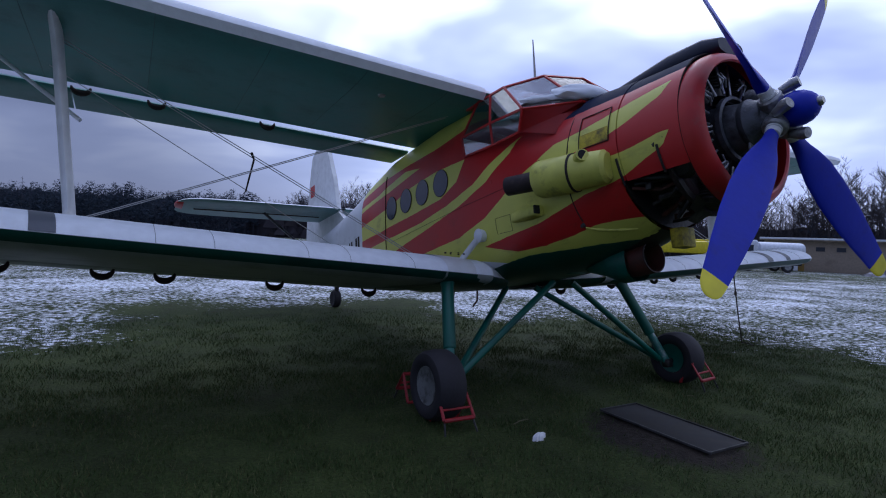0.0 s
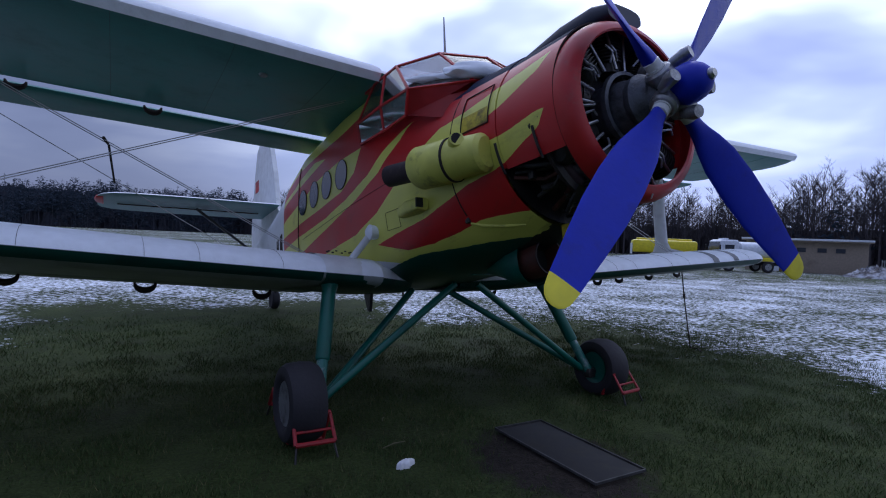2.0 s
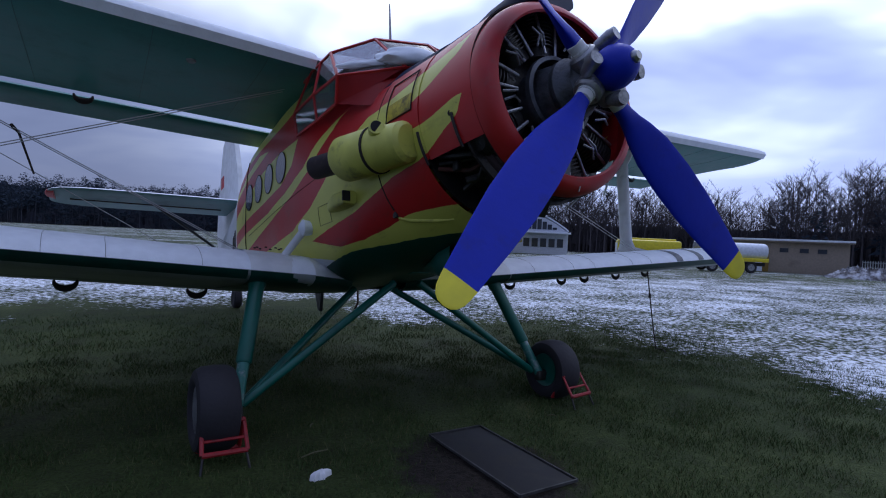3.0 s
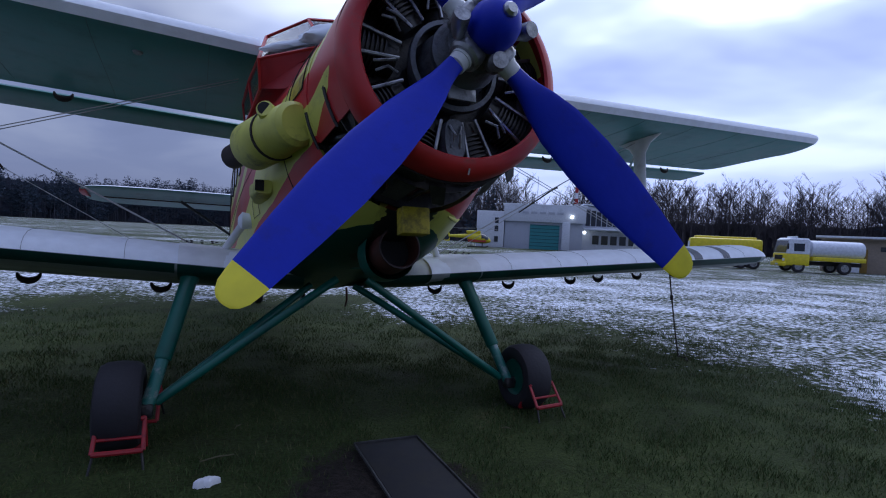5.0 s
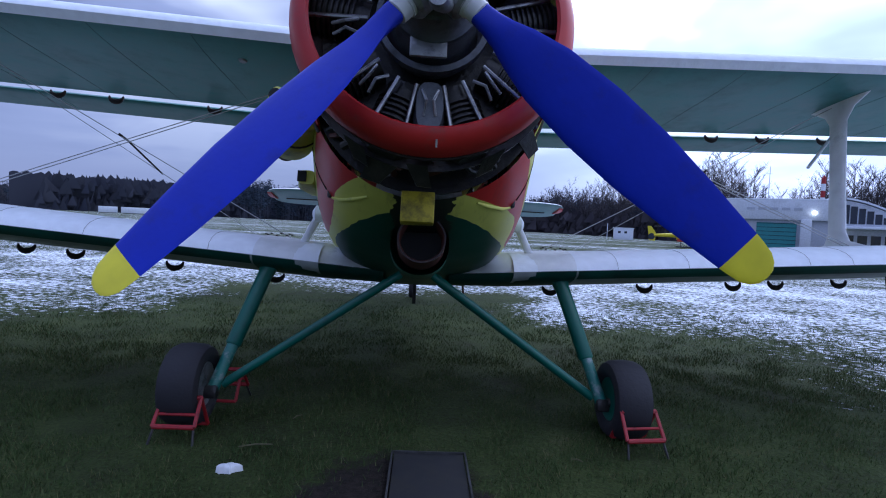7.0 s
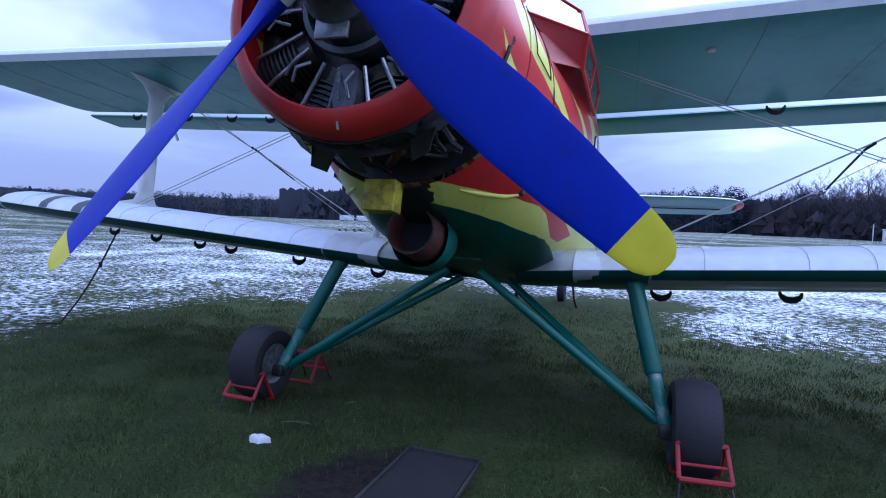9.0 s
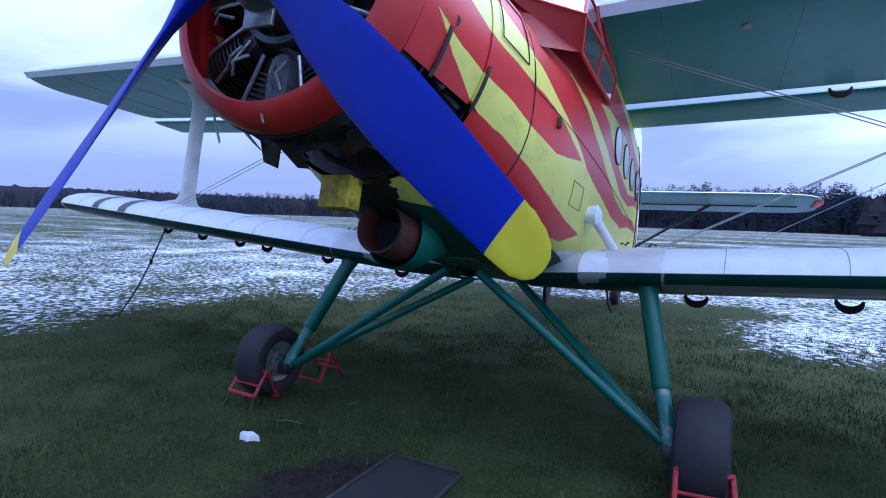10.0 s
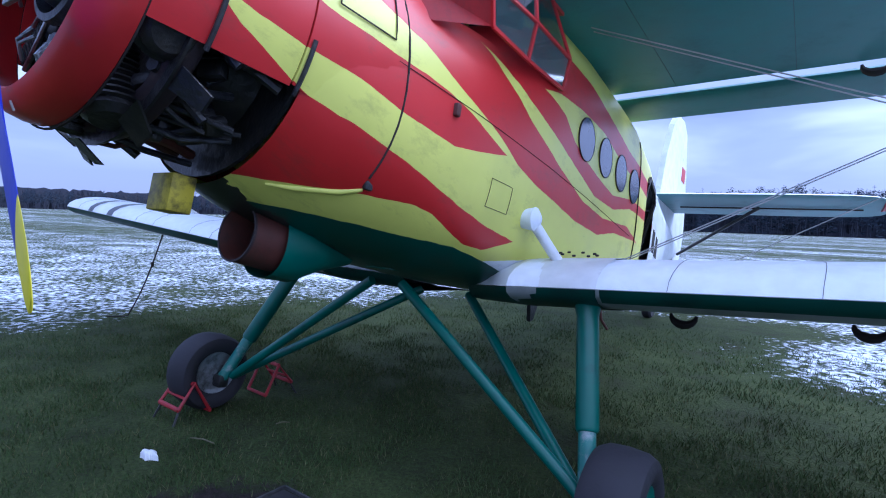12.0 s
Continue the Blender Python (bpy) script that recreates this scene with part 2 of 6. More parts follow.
def build_ground():
    xs = np.concatenate([-np.geomspace(2500, 9, 26), np.linspace(-8, 9, 86), np.geomspace(10, 2500, 26)])
    ys = np.concatenate([-np.geomspace(2500, 9, 16), np.linspace(-8, 12, 101), np.geomspace(13, 2500, 34)])
    nx, ny = len(xs), len(ys)
    verts, cover, soil = [], [], []
    for y in ys:
        for x in xs:
            near = max(0.0, 1 - max(abs(x), abs(y)) / 14)
            z = 0.018 * noise.noise((x * 0.9, y * 0.9, 0)) * near + 0.01 * noise.noise((x * 3, y * 3, 5)) * near
            verts.append((x, y, z - 0.02))
            d = snow_edge(x, y) + 1.1 * noise.noise((x * 0.45, y * 0.45, 2.0)) + 0.5 * noise.noise((x * 1.3, y * 1.3, 7.0))
            soil.append(max(0.0, 1.3 - math.hypot((x + 0.10) / 0.62, (y + 1.22) / 0.78)))
            far = min(1.0, max(0.0, (math.hypot(x, y) - 16) / 28))
            cover.append(min(1.0, max(0.0, 0.5 + d / 2.6)) * (1 - 0.20 * far))
    faces = [(j * nx + i, j * nx + i + 1, (j + 1) * nx + i + 1, (j + 1) * nx + i) for j in range(ny - 1) for i in range(nx - 1)]
    me = bpy.data.meshes.new("ground")
    me.from_pydata(verts, [], faces)
    at = me.attributes.new("snow_cover", "FLOAT", "POINT")
    at.data.foreach_set("value", cover)
    me.attributes.new("trampled", "FLOAT", "POINT").data.foreach_set("value", soil)
    me.polygons.foreach_set("use_smooth", [True] * len(faces))
    m = bpy.data.materials.new("grass_with_thin_snow")
    m.use_nodes = True
    nt = m.node_tree
    lk = nt.links.new
    b = nt.nodes["Principled BSDF"]
    tc = nt.nodes.new("ShaderNodeTexCoord")

    def nz(scale, detail=6, rough=0.6):
        n = nt.nodes.new("ShaderNodeTexNoise")
        n.inputs["Scale"].default_value, n.inputs["Detail"].default_value, n.inputs["Roughness"].default_value = scale, detail, rough
        lk(tc.outputs["Object"], n.inputs["Vector"])
        return n.outputs["Fac"]

    def ramp(fac, stops):
        r = nt.nodes.new("ShaderNodeValToRGB")
        r.color_ramp.elements[0].position, r.color_ramp.elements[0].color = stops[0][0], (*stops[0][1], 1)
        r.color_ramp.elements[1].position, r.color_ramp.elements[1].color = stops[-1][0], (*stops[-1][1], 1)
        for p, c in stops[1:-1]:
            r.color_ramp.elements.new(p).color = (*c, 1)
        lk(fac, r.inputs[0])
        return r.outputs[0]

    def math_node(op, a, bb):
        n = nt.nodes.new("ShaderNodeMath")
        n.operation = op
        for k, v in ((0, a), (1, bb)):
            if isinstance(v, (int, float)):
                n.inputs[k].default_value = v
            else:
                lk(v, n.inputs[k])
        return n.outputs[0]

    grass = ramp(nz(1.3, 10, 0.75), [(0.30, (0.026, 0.028, 0.011)), (0.48, (0.036, 0.051, 0.014)), (0.60, (0.050, 0.067, 0.019)), (0.75, (0.085, 0.080, 0.036))])
    fine = ramp(nz(45, 4), [(0.3, (0.5, 0.5, 0.5)), (0.7, (1.4, 1.4, 1.4))])
    mul = nt.nodes.new("ShaderNodeMix"); mul.data_type = "RGBA"; mul.blend_type = "MULTIPLY"; mul.inputs[0].default_value = 1
    lk(grass, mul.inputs[6]); lk(fine, mul.inputs[7])
    tramp = nt.nodes.new("ShaderNodeAttribute"); tramp.attribute_name = "trampled"
    worn = nt.nodes.new("ShaderNodeMapRange")
    worn.inputs[1].default_value, worn.inputs[2].default_value = 0.26, 0.52
    lk(math_node("ADD", tramp.outputs["Fac"], math_node("MULTIPLY", math_node("SUBTRACT", nz(5, 8, 0.7), 0.5), 1.1)), worn.inputs[0])
    earth = nt.nodes.new("ShaderNodeMix"); earth.data_type = "RGBA"
    lk(worn.outputs[0], earth.inputs[0]); lk(mul.outputs[2], earth.inputs[6])
    lk(ramp(nz(20, 6, 0.7), [(0.35, (0.010, 0.008, 0.007)), (0.65, (0.034, 0.027, 0.022))]), earth.inputs[7])
    attr = nt.nodes.new("ShaderNodeAttribute"); attr.attribute_name = "snow_cover"
    mix_n = math_node("ADD", math_node("MULTIPLY", nz(9, 8, 0.68), 0.75), math_node("MULTIPLY", nz(0.5, 3), 0.25))
    mp = nt.nodes.new("ShaderNodeMapping")
    mp.inputs["Scale"].default_value = (0.010, 0.14, 1)
    mp.inputs["Rotation"].default_value = (0, 0, 0.08)
    lk(tc.outputs["Object"], mp.inputs[0])
    streak = nt.nodes.new("ShaderNodeTexNoise"); streak.inputs["Scale"].default_value = 1.0; streak.inputs["Detail"].default_value = 7
    lk(mp.outputs[0], streak.inputs["Vector"])
    s = math_node("ADD", math_node("MULTIPLY", attr.outputs["Fac"], 0.30), math_node("ADD", mix_n, math_node("MULTIPLY", math_node("SUBTRACT", streak.outputs["Fac"], 0.5), 0.30)))
    mr = nt.nodes.new("ShaderNodeMapRange")
    mr.inputs[1].default_value, mr.inputs[2].default_value = 0.765, 0.85
    lk(s, mr.inputs[0])
    mx = nt.nodes.new("ShaderNodeMix"); mx.data_type = "RGBA"
    mx.inputs[7].default_value = (0.80, 0.84, 0.92, 1)
    lk(mr.outputs[0], mx.inputs[0]); lk(earth.outputs[2], mx.inputs[6])
    lk(mx.outputs[2], b.inputs["Base Color"])
    b.inputs["Roughness"].default_value = 0.9
    b.inputs["Specular IOR Level"].default_value = 0.15
    bp = nt.nodes.new("ShaderNodeBump"); bp.inputs["Strength"].default_value = 0.7; bp.inputs["Distance"].default_value = 0.04
    lk(math_node("ADD", nz(30, 5), math_node("MULTIPLY", mr.outputs[0], 0.8)), bp.inputs["Height"]); lk(bp.outputs[0], b.inputs["Normal"])
    me.materials.append(m)
    return tagged(new("ground", me), "grassy airfield with thin patchy snow", "ground", kind="structure")


build_ground()

# ---- the aeroplane: its own axes are x to port, y aft, z up; origin at the propeller's centre ----
PLANE = pose(0.010, -2.007, 2.575, -10.70, 0.48, 1.61)
INV = PLANE.inverted()
plane = top("biplane", PLANE, "red and yellow flame-painted radial-engine biplane parked on grass", "aeroplane")


def W(x, y, z):
    """A place of the field in the aeroplane's axes."""
    return INV @ Vector((x, y, z))


def ring(s, w, ut, ub, e=2.0, n=56):
    mid, h = (ut + ub) / 2, (ut - ub) / 2
    out = []
    for i in range(n):
        a = 2 * math.pi * i / n
        ca, sa = math.cos(a), math.sin(a)
        out.append((w * math.copysign(abs(ca) ** (2 / e), ca), s, mid + h * math.copysign(abs(sa) ** (2 / e), sa)))
    return out


def lerp_rows(rows, s):
    for a, b in zip(rows, rows[1:]):
        if a[0] <= s <= b[0]:
            k = (s - a[0]) / (b[0] - a[0])
            k2 = k
            return [p + (q - p) * k2 for p, q in zip(a, b)]
    return list(rows[-1] if s > rows[-1][0] else rows[0])


FUS = [(1.0, 0.672, 0.665, -0.69, 2.0), (1.2, 0.70, 0.675, -0.76, 2.15), (1.55, 0.75, 0.66, -0.84, 2.4), (1.95, 0.80, 0.64, -0.89, 2.8),
       (2.35, 0.83, 0.66, -0.915, 3.2), (2.9, 0.86, 1.16, -0.93, 3.8), (3.6, 0.87, 1.18, -0.93, 4.0), (4.9, 0.86, 1.16, -0.90, 4.0),
       (5.9, 0.76, 1.08, -0.74, 3.6), (7.2, 0.56, 0.98, -0.44, 3.2), (8.6, 0.36, 0.92, -0.10, 2.8), (9.8, 0.20, 0.88, 0.18, 2.5), (11.0, 0.07, 0.82, 0.45, 2.2)]
FUS_S = sorted(set([round(1.0 + 0.12 * i, 3) for i in range(25)] + [4.2, 4.6, 5.0, 5.15, 5.3, 5.5, 5.7, 5.85, 6.0, 6.2, 6.8, 7.5, 8.2, 9.0, 9.8, 10.4, 11.0]))


def side_x(s, u):
    """Half-width of the hull at s aft, u up."""
    _, w, ut, ub, e = lerp_rows(FUS, s)
    k = min(1.0, abs((u - (ut + ub) / 2) / ((ut - ub) / 2)))
    return w * max(0.0, 1 - k ** e) ** (1 / e)


def livery_material():
    """Red hull with yellow flames, green belly, white tail; boundaries are curves of height along the hull."""
    m = bpy.data.materials.new("flame_livery")
    m.use_nodes = True
    nt = m.node_tree
    lk = nt.links.new
    b = nt.nodes["Principled BSDF"]
    tc = nt.nodes.new("ShaderNodeTexCoord")
    sep = nt.nodes.new("ShaderNodeSeparateXYZ")
    lk(tc.outputs["Object"], sep.inputs[0])

    def mth(op, a, bb=0.0, cc=0.0):
        n = nt.nodes.new("ShaderNodeMath")
        n.operation = op
        for k, v in ((0, a), (1, bb), (2, cc)):
            if isinstance(v, (int, float)):
                n.inputs[k].default_value = v
            else:
                lk(v, n.inputs[k])
        return n.outputs[0]

    X, S, U = sep.outputs
    wob = nt.nodes.new("ShaderNodeTexNoise"); wob.inputs["Scale"].default_value = 9; wob.inputs["Detail"].default_value = 2
    lk(tc.outputs["Object"], wob.inputs["Vector"])
    s01 = mth("DIVIDE", S, 8.0)
    uw = mth("ADD", U, mth("MULTIPLY_ADD", wob.outputs["Fac"], 0.012, -0.006))

    def above(pts):
        """1 where the hull is above the curve through (s, u) points."""
        c = nt.nodes.new("ShaderNodeFloatCurve")
        cv = c.mapping.curves[0]
        c.mapping.extend = "HORIZONTAL"
        pts = [(max(0.0, p[0] / 8.0), p[1] / 4.0 + 0.5) for p in pts]
        cv.points[0].location, cv.points[1].location = pts[0], pts[-1]
        for p in pts[1:-1]:
            cv.points.new(*p)
        for p in cv.points:
            p.handle_type = "VECTOR"
        c.mapping.update()
        lk(s01, c.inputs[1])
        return mth("GREATER_THAN", uw, mth("MULTIPLY_ADD", c.outputs[0], 4.0, -2.0))

    def flames(curves):
        tot = above(curves[0])
        for c in curves[1:]:
            tot = mth("ADD", tot, above(c))
        return mth("MODULO", tot, 2.0)

    port, stbd = flames(FLAMES_PORT), flames(FLAMES_STBD)
    is_port = mth("GREATER_THAN", X, 0.0)
    fl = mth("ADD", mth("MULTIPLY", port, is_port), mth("MULTIPLY", stbd, mth("SUBTRACT", 1.0, is_port)))

    def mixc(f, a, c):
        n = nt.nodes.new("ShaderNodeMix"); n.data_type = "RGBA"
        lk(f, n.inputs[0])
        for k, v in ((6, a), (7, c)):
            if isinstance(v, tuple):
                n.inputs[k].default_value = (*v, 1)
            else:
                lk(v, n.inputs[k])
        return n.outputs[2]

    big = nt.nodes.new("ShaderNodeTexNoise"); big.inputs["Scale"].default_value = 2.5; big.inputs["Detail"].default_value = 8
    lk(tc.outputs["Object"], big.inputs["Vector"])
    col = mixc(fl, RED, YEL)
    white = mth("SUBTRACT", 1.0, above(WHITE_LOW))
    tail = mth("GREATER_THAN", mth("ADD", S, mth("MULTIPLY", wob.outputs["Fac"], 0.05)), 6.24)
    col = mixc(mth("MAXIMUM", white, tail), col, (0.66, 0.69, 0.74))
    belly = mth("SUBTRACT", 1.0, above(GREEN_LOW))
    col = mixc(belly, col, (0.003, 0.060, 0.042))
    soot_n = nt.nodes.new("ShaderNodeTexNoise"); soot_n.inputs["Scale"].default_value = 7; soot_n.inputs["Detail"].default_value = 6
    lk(tc.outputs["Object"], soot_n.inputs["Vector"])
    edge = mth("ADD", mth("ABSOLUTE", X), mth("MULTIPLY_ADD", soot_n.outputs["Fac"], 0.22, -0.11))
    soot = mth("MULTIPLY", mth("LESS_THAN", edge, 0.17), mth("MULTIPLY", mth("LESS_THAN", S, 1.9), mth("LESS_THAN", U, -0.45)))
    col = mixc(soot, col, (0.010, 0.016, 0.014))
    glare = above(ANTIGLARE)
    col = mixc(glare, col, (0.016, 0.022, 0.050))
    # oil streaks run aft from the engine; stains are stretched along the hull
    mp = nt.nodes.new("ShaderNodeMapping"); mp.inputs["Scale"].default_value = (9, 2.0, 4)
    lk(tc.outputs["Object"], mp.inputs[0])
    st = nt.nodes.new("ShaderNodeTexNoise"); st.inputs["Scale"].default_value = 1.0; st.inputs["Detail"].default_value = 9; st.inputs["Roughness"].default_value = 0.72
    lk(mp.outputs[0], st.inputs["Vector"])
    dirt = nt.nodes.new("ShaderNodeMapRange"); dirt.inputs[1].default_value, dirt.inputs[2].default_value, dirt.inputs[4].default_value = 0.55, 0.80, 0.55
    lk(st.outputs["Fac"], dirt.inputs[0])
    col = mixc(dirt.outputs[0], col, (0.06, 0.045, 0.03))
    hs = nt.nodes.new("ShaderNodeHueSaturation")
    vr = nt.nodes.new("ShaderNodeMapRange"); vr.inputs[3].default_value, vr.inputs[4].default_value = 0.90, 1.26
    lk(big.outputs["Fac"], vr.inputs[0]); lk(vr.outputs[0], hs.inputs["Value"]); lk(col, hs.inputs["Color"])
    lk(hs.outputs[0], b.inputs["Base Color"])
    rr = nt.nodes.new("ShaderNodeMapRange"); rr.inputs[3].default_value, rr.inputs[4].default_value = 0.28, 0.5
    lk(big.outputs["Fac"], rr.inputs[0]); lk(mth("MAXIMUM", rr.outputs[0], mth("MULTIPLY", glare, 0.8)), b.inputs["Roughness"])
    lk(mth("SUBTRACT", 0.5, mth("MULTIPLY", glare, 0.4)), b.inputs["Specular IOR Level"])
    bp = nt.nodes.new("ShaderNodeBump"); bp.inputs["Strength"].default_value, bp.inputs["Distance"].default_value = 0.12, 0.02
    lk(big.outputs["Fac"], bp.inputs["Height"]); lk(bp.outputs[0], b.inputs["Normal"])
    return m


BASE = [(0, -1.9), (8, -1.9)]
P1 = [(0, -.66), (1.14, -.645), (1.41, -.623), (1.73, -.604), (1.86, -.618), (2.05, -.68), (2.21, -.723), (2.38, -.727), (2.62, -.631), (8, -.631)]
P2 = [(0, -.1), (.5, -.1), (.68, -.2), (1.01, -.318), (1.28, -.363), (1.57, -.427), (1.98, -.541), (2.26, -.597), (2.62, -.631), (8, -.631)]
P3 = [(0, -.1), (.5, -.1), (.68, -.14), (.96, -.165), (1.2, -.174), (1.48, -.231), (1.85, -.274), (2.05, -.235), (2.31, -.18), (8, -.18)]
P4 = [(0, .1), (.6, .09), (1.01, .018), (1.31, .006), (1.6, -.007), (1.76, -.026), (1.93, -.063), (2.10, -.115), (2.31, -.18), (8, -.18)]
P5 = [(0, .36), (.6, .34), (1.0, .25), (1.28, .202), (1.56, .145), (1.83, .033), (2.2, -.086), (2.44, -.193), (2.71, -.255), (3.39, -.339), (3.89, -.346), (4.3, -.252), (4.96, -.207), (5.2, -.2), (8, -.2)]
P6 = [(0, .42), (2.08, .415), (2.23, .288), (2.51, .123), (2.96, -.036), (3.48, -.17), (3.96, -.193), (4.68, -.12), (5.2, -.2), (8, -.2)]
P7 = [(0, .42), (2.08, .415), (2.2, .375), (2.49, .236), (2.91, .122), (3.36, .01), (3.69, -.072), (4.21, -.063), (4.71, .053), (5.5, .1), (8, .1)]
P8 = [(0, .374), (2.66, .374), (2.99, .317), (3.18, .204), (3.42, .137), (3.77, .084), (4.16, .048), (4.67, .139), (5.5, .2), (8, .2)]
P9 = [(0, .374), (2.66, .374), (2.86, .425), (3.26, .464), (3.77, .467), (4.19, .402), (4.57, .363), (5.5, .36), (8, .36)]
P10 = [(0, .9), (2.5, .9), (2.88, .744), (3.41, .732), (3.96, .646), (4.51, .556), (5.13, .526), (8, .5)]
S1 = [(0, -.57), (1.07, -.579), (1.37, -.593), (1.6, -.645), (1.92, -.692), (2.25, -.698), (2.68, -.589), (8, -.589)]
S2 = [(0, -.05), (.5, -.05), (.57, -.145), (.99, -.284), (1.34, -.342), (1.54, -.403), (1.88, -.493), (2.26, -.541), (2.68, -.589), (8, -.589)]
S3 = [(0, -.05), (.5, -.05), (.57, -.045), (.83, -.079), (1.05, -.096), (1.25, -.06), (1.46, .033), (8, .033)]
S4 = [(0, .36), (.5, .36), (.57, .256), (.81, .156), (1.08, .072), (1.46, .033), (8, .033)]
S5 = [(0, .36), (.5, .36), (.85, .315), (1.1, .258), (1.34, .217), (1.61, .192), (1.82, .086), (2.03, 0), (2.37, -.188), (2.58, -.296), (3.08, -.425), (3.91, -.485), (5.9, -.5), (8, -.5)]
S6 = [(0, .453), (2.11, .453), (2.18, .293), (2.54, .073), (3.02, -.073), (3.74, -.196), (4.75, -.337), (5.9, -.4), (8, -.4)]
S7 = [(0, .453), (2.11, .453), (2.37, .298), (2.76, .103), (3.28, -.011), (3.91, -.09), (4.67, -.121), (5.82, -.13), (8, -.13)]
S8 = [(0, .424), (2.88, .424), (3.06, .212), (3.41, .096), (4.07, .06), (5.14, .026), (8, .1)]
S9 = [(0, .424), (2.88, .424), (3.46, .453), (4.14, .429), (4.86, .317), (6.67, .268), (8, .27)]
S10 = [(0, .62), (3.9, .62), (4.14, .595), (4.85, .533), (6.68, .514), (8, .5)]
S11 = [(0, .62), (3.9, .62), (4.31, .69), (5.28, .595), (7, .604), (8, .6)]
S12 = [(0, .9), (2.6, .9), (2.95, .78), (3.54, .74), (4.23, .76), (8, .75)]
FLAMES_PORT = [BASE, P1, P2, P3, P4, P5, P6, P7, P8, P9, P10]
FLAMES_STBD = [BASE, S1, S2, S3, S4, S5, S6, S7, S8, S9, S10, S11, S12]
WHITE_LOW = [(0, -1.5), (2.2, -1.2), (2.4, -0.80), (2.6, -0.76), (3.35, -0.63), (4.46, -0.47), (5.9, -0.3), (8, 0)]
GREEN_LOW = [(0, -0.70), (1.12, -0.73), (1.75, -0.75), (2.16, -0.75), (2.57, -0.79), (2.94, -0.84), (8, -0.95)]
ANTIGLARE = [(0, 0.44), (0.66, 0.44), (1.04, 0.44), (1.48, 0.43), (1.9, 0.45), (2.04, 0.52), (2.2, 0.66), (2.4, 0.95), (8, 1.9)]
m_livery = livery_material()


def build_fuselage():
    rings = [ring(*lerp_rows(FUS, s)) for s in FUS_S]
    bm = loft(rings, (False, True))
    gone = [f for f in bm.faces if f.calc_center_median().x > 0.5 and 5.5 < f.calc_center_median().y < 6.2 and -0.68 < f.calc_center_median().z < 0.58]
    bmesh.ops.delete(bm, geom=gone, context="FACES")
    body = part("fuselage", bm, m_livery, plane, "red fuselage with yellow flame stripes and white tail")
    # open cabin door frame
    f = bmesh.new()
    for a, b2 in (((5.5, -0.68), (5.5, 0.5)), ((6.2, -0.60), (6.2, 0.45)), ((5.5, 0.5), (5.62, 0.60)), ((5.62, 0.60), (6.1, 0.57)), ((6.1, 0.57), (6.2, 0.45)), ((5.5, -0.68), (6.2, -0.60))):
        bar((side_x(a[0], a[1]) + 0.002, a[0], a[1]), (side_x(b2[0], b2[1]) + 0.002, b2[0], b2[1]), 0.05, 0.035, f, up=(1, 0, 0))
    part("door_frame", f, m_seam, plane, "dark frame of the open cabin door", False)
    part("firewall", revolve([(0, 0.662), (0.02, 0.662)], (0, 0.985, 0), (0, 1, 0), 40), m_black, plane, "oily black firewall")
    # panel seams across and along the nose
    for s, u0, u1 in ((1.45, -0.55, 0.60), (4.98, -0.5, 0.8)):
        for sg in (-1, 1):
            pts = [(sg * (side_x(s, u0 + (u1 - u0) * k / 14) + 0.002), s + 0.02 * math.sin(k * 0.4), u0 + (u1 - u0) * k / 14) for k in range(15)]
            part("panel_seam", tube(pts, 0.006, 6), m_seam, plane)
    for sg in (-1, 1):
        pts = [(sg * (side_x(s, -0.02 - 0.05 * (s - 1.4)) + 0.001), s, -0.02 - 0.05 * (s - 1.4)) for s in np.linspace(1.4, 4.8, 24)]
        part("panel_seam", tube(pts, 0.002, 5), m_seam, plane)
        for i in range(4):
            s0 = 3.39 + 0.455 * i
            x0 = sg * (side_x(s0, 0.285) + 0.004)
            nd = (sg, (side_x(s0 - 0.12, 0.285) - side_x(s0 + 0.12, 0.285)) / 0.24, (side_x(s0, 0.18) - side_x(s0, 0.42)) / 0.24)
            rim = revolve([(-0.03, 0.163), (0.005, 0.163), (0.006, 0.158), (-0.03, 0.158)], (x0, s0, 0.285), nd, 28, closed_profile=True)
            wnd = part("porthole", rim, m_seam, plane, "round cabin window with thin dark rim")
            part("pane", revolve([(-0.01, 0.158), (0.004, 0.158)], (x0, s0, 0.285), nd, 28), m_porthole, wnd)
        # mooring knob and short lower strut
        k = Vector((sg * 0.82, 2.66, -0.475))
        part("strut_knob", tube([k + Vector((sg * -0.02, 0, 0)), k + Vector((sg * 0.07, 0, 0.0)), k + Vector((sg * 0.10, 0, 0))], [0.06, 0.075, 0.03], 14), m_snow, plane, "snowy strut fitting")
        part("root_strut", tube([k + Vector((sg * 0.04, 0, 0)), Vector((sg * 1.06, 2.86, -0.79))], [0.035, 0.032], 12), m_white, plane, "white short wing strut")
    return body


m_porthole = material("porthole_glass", (0.05, 0.055, 0.10), 0.12, var=0.1)
build_fuselage()


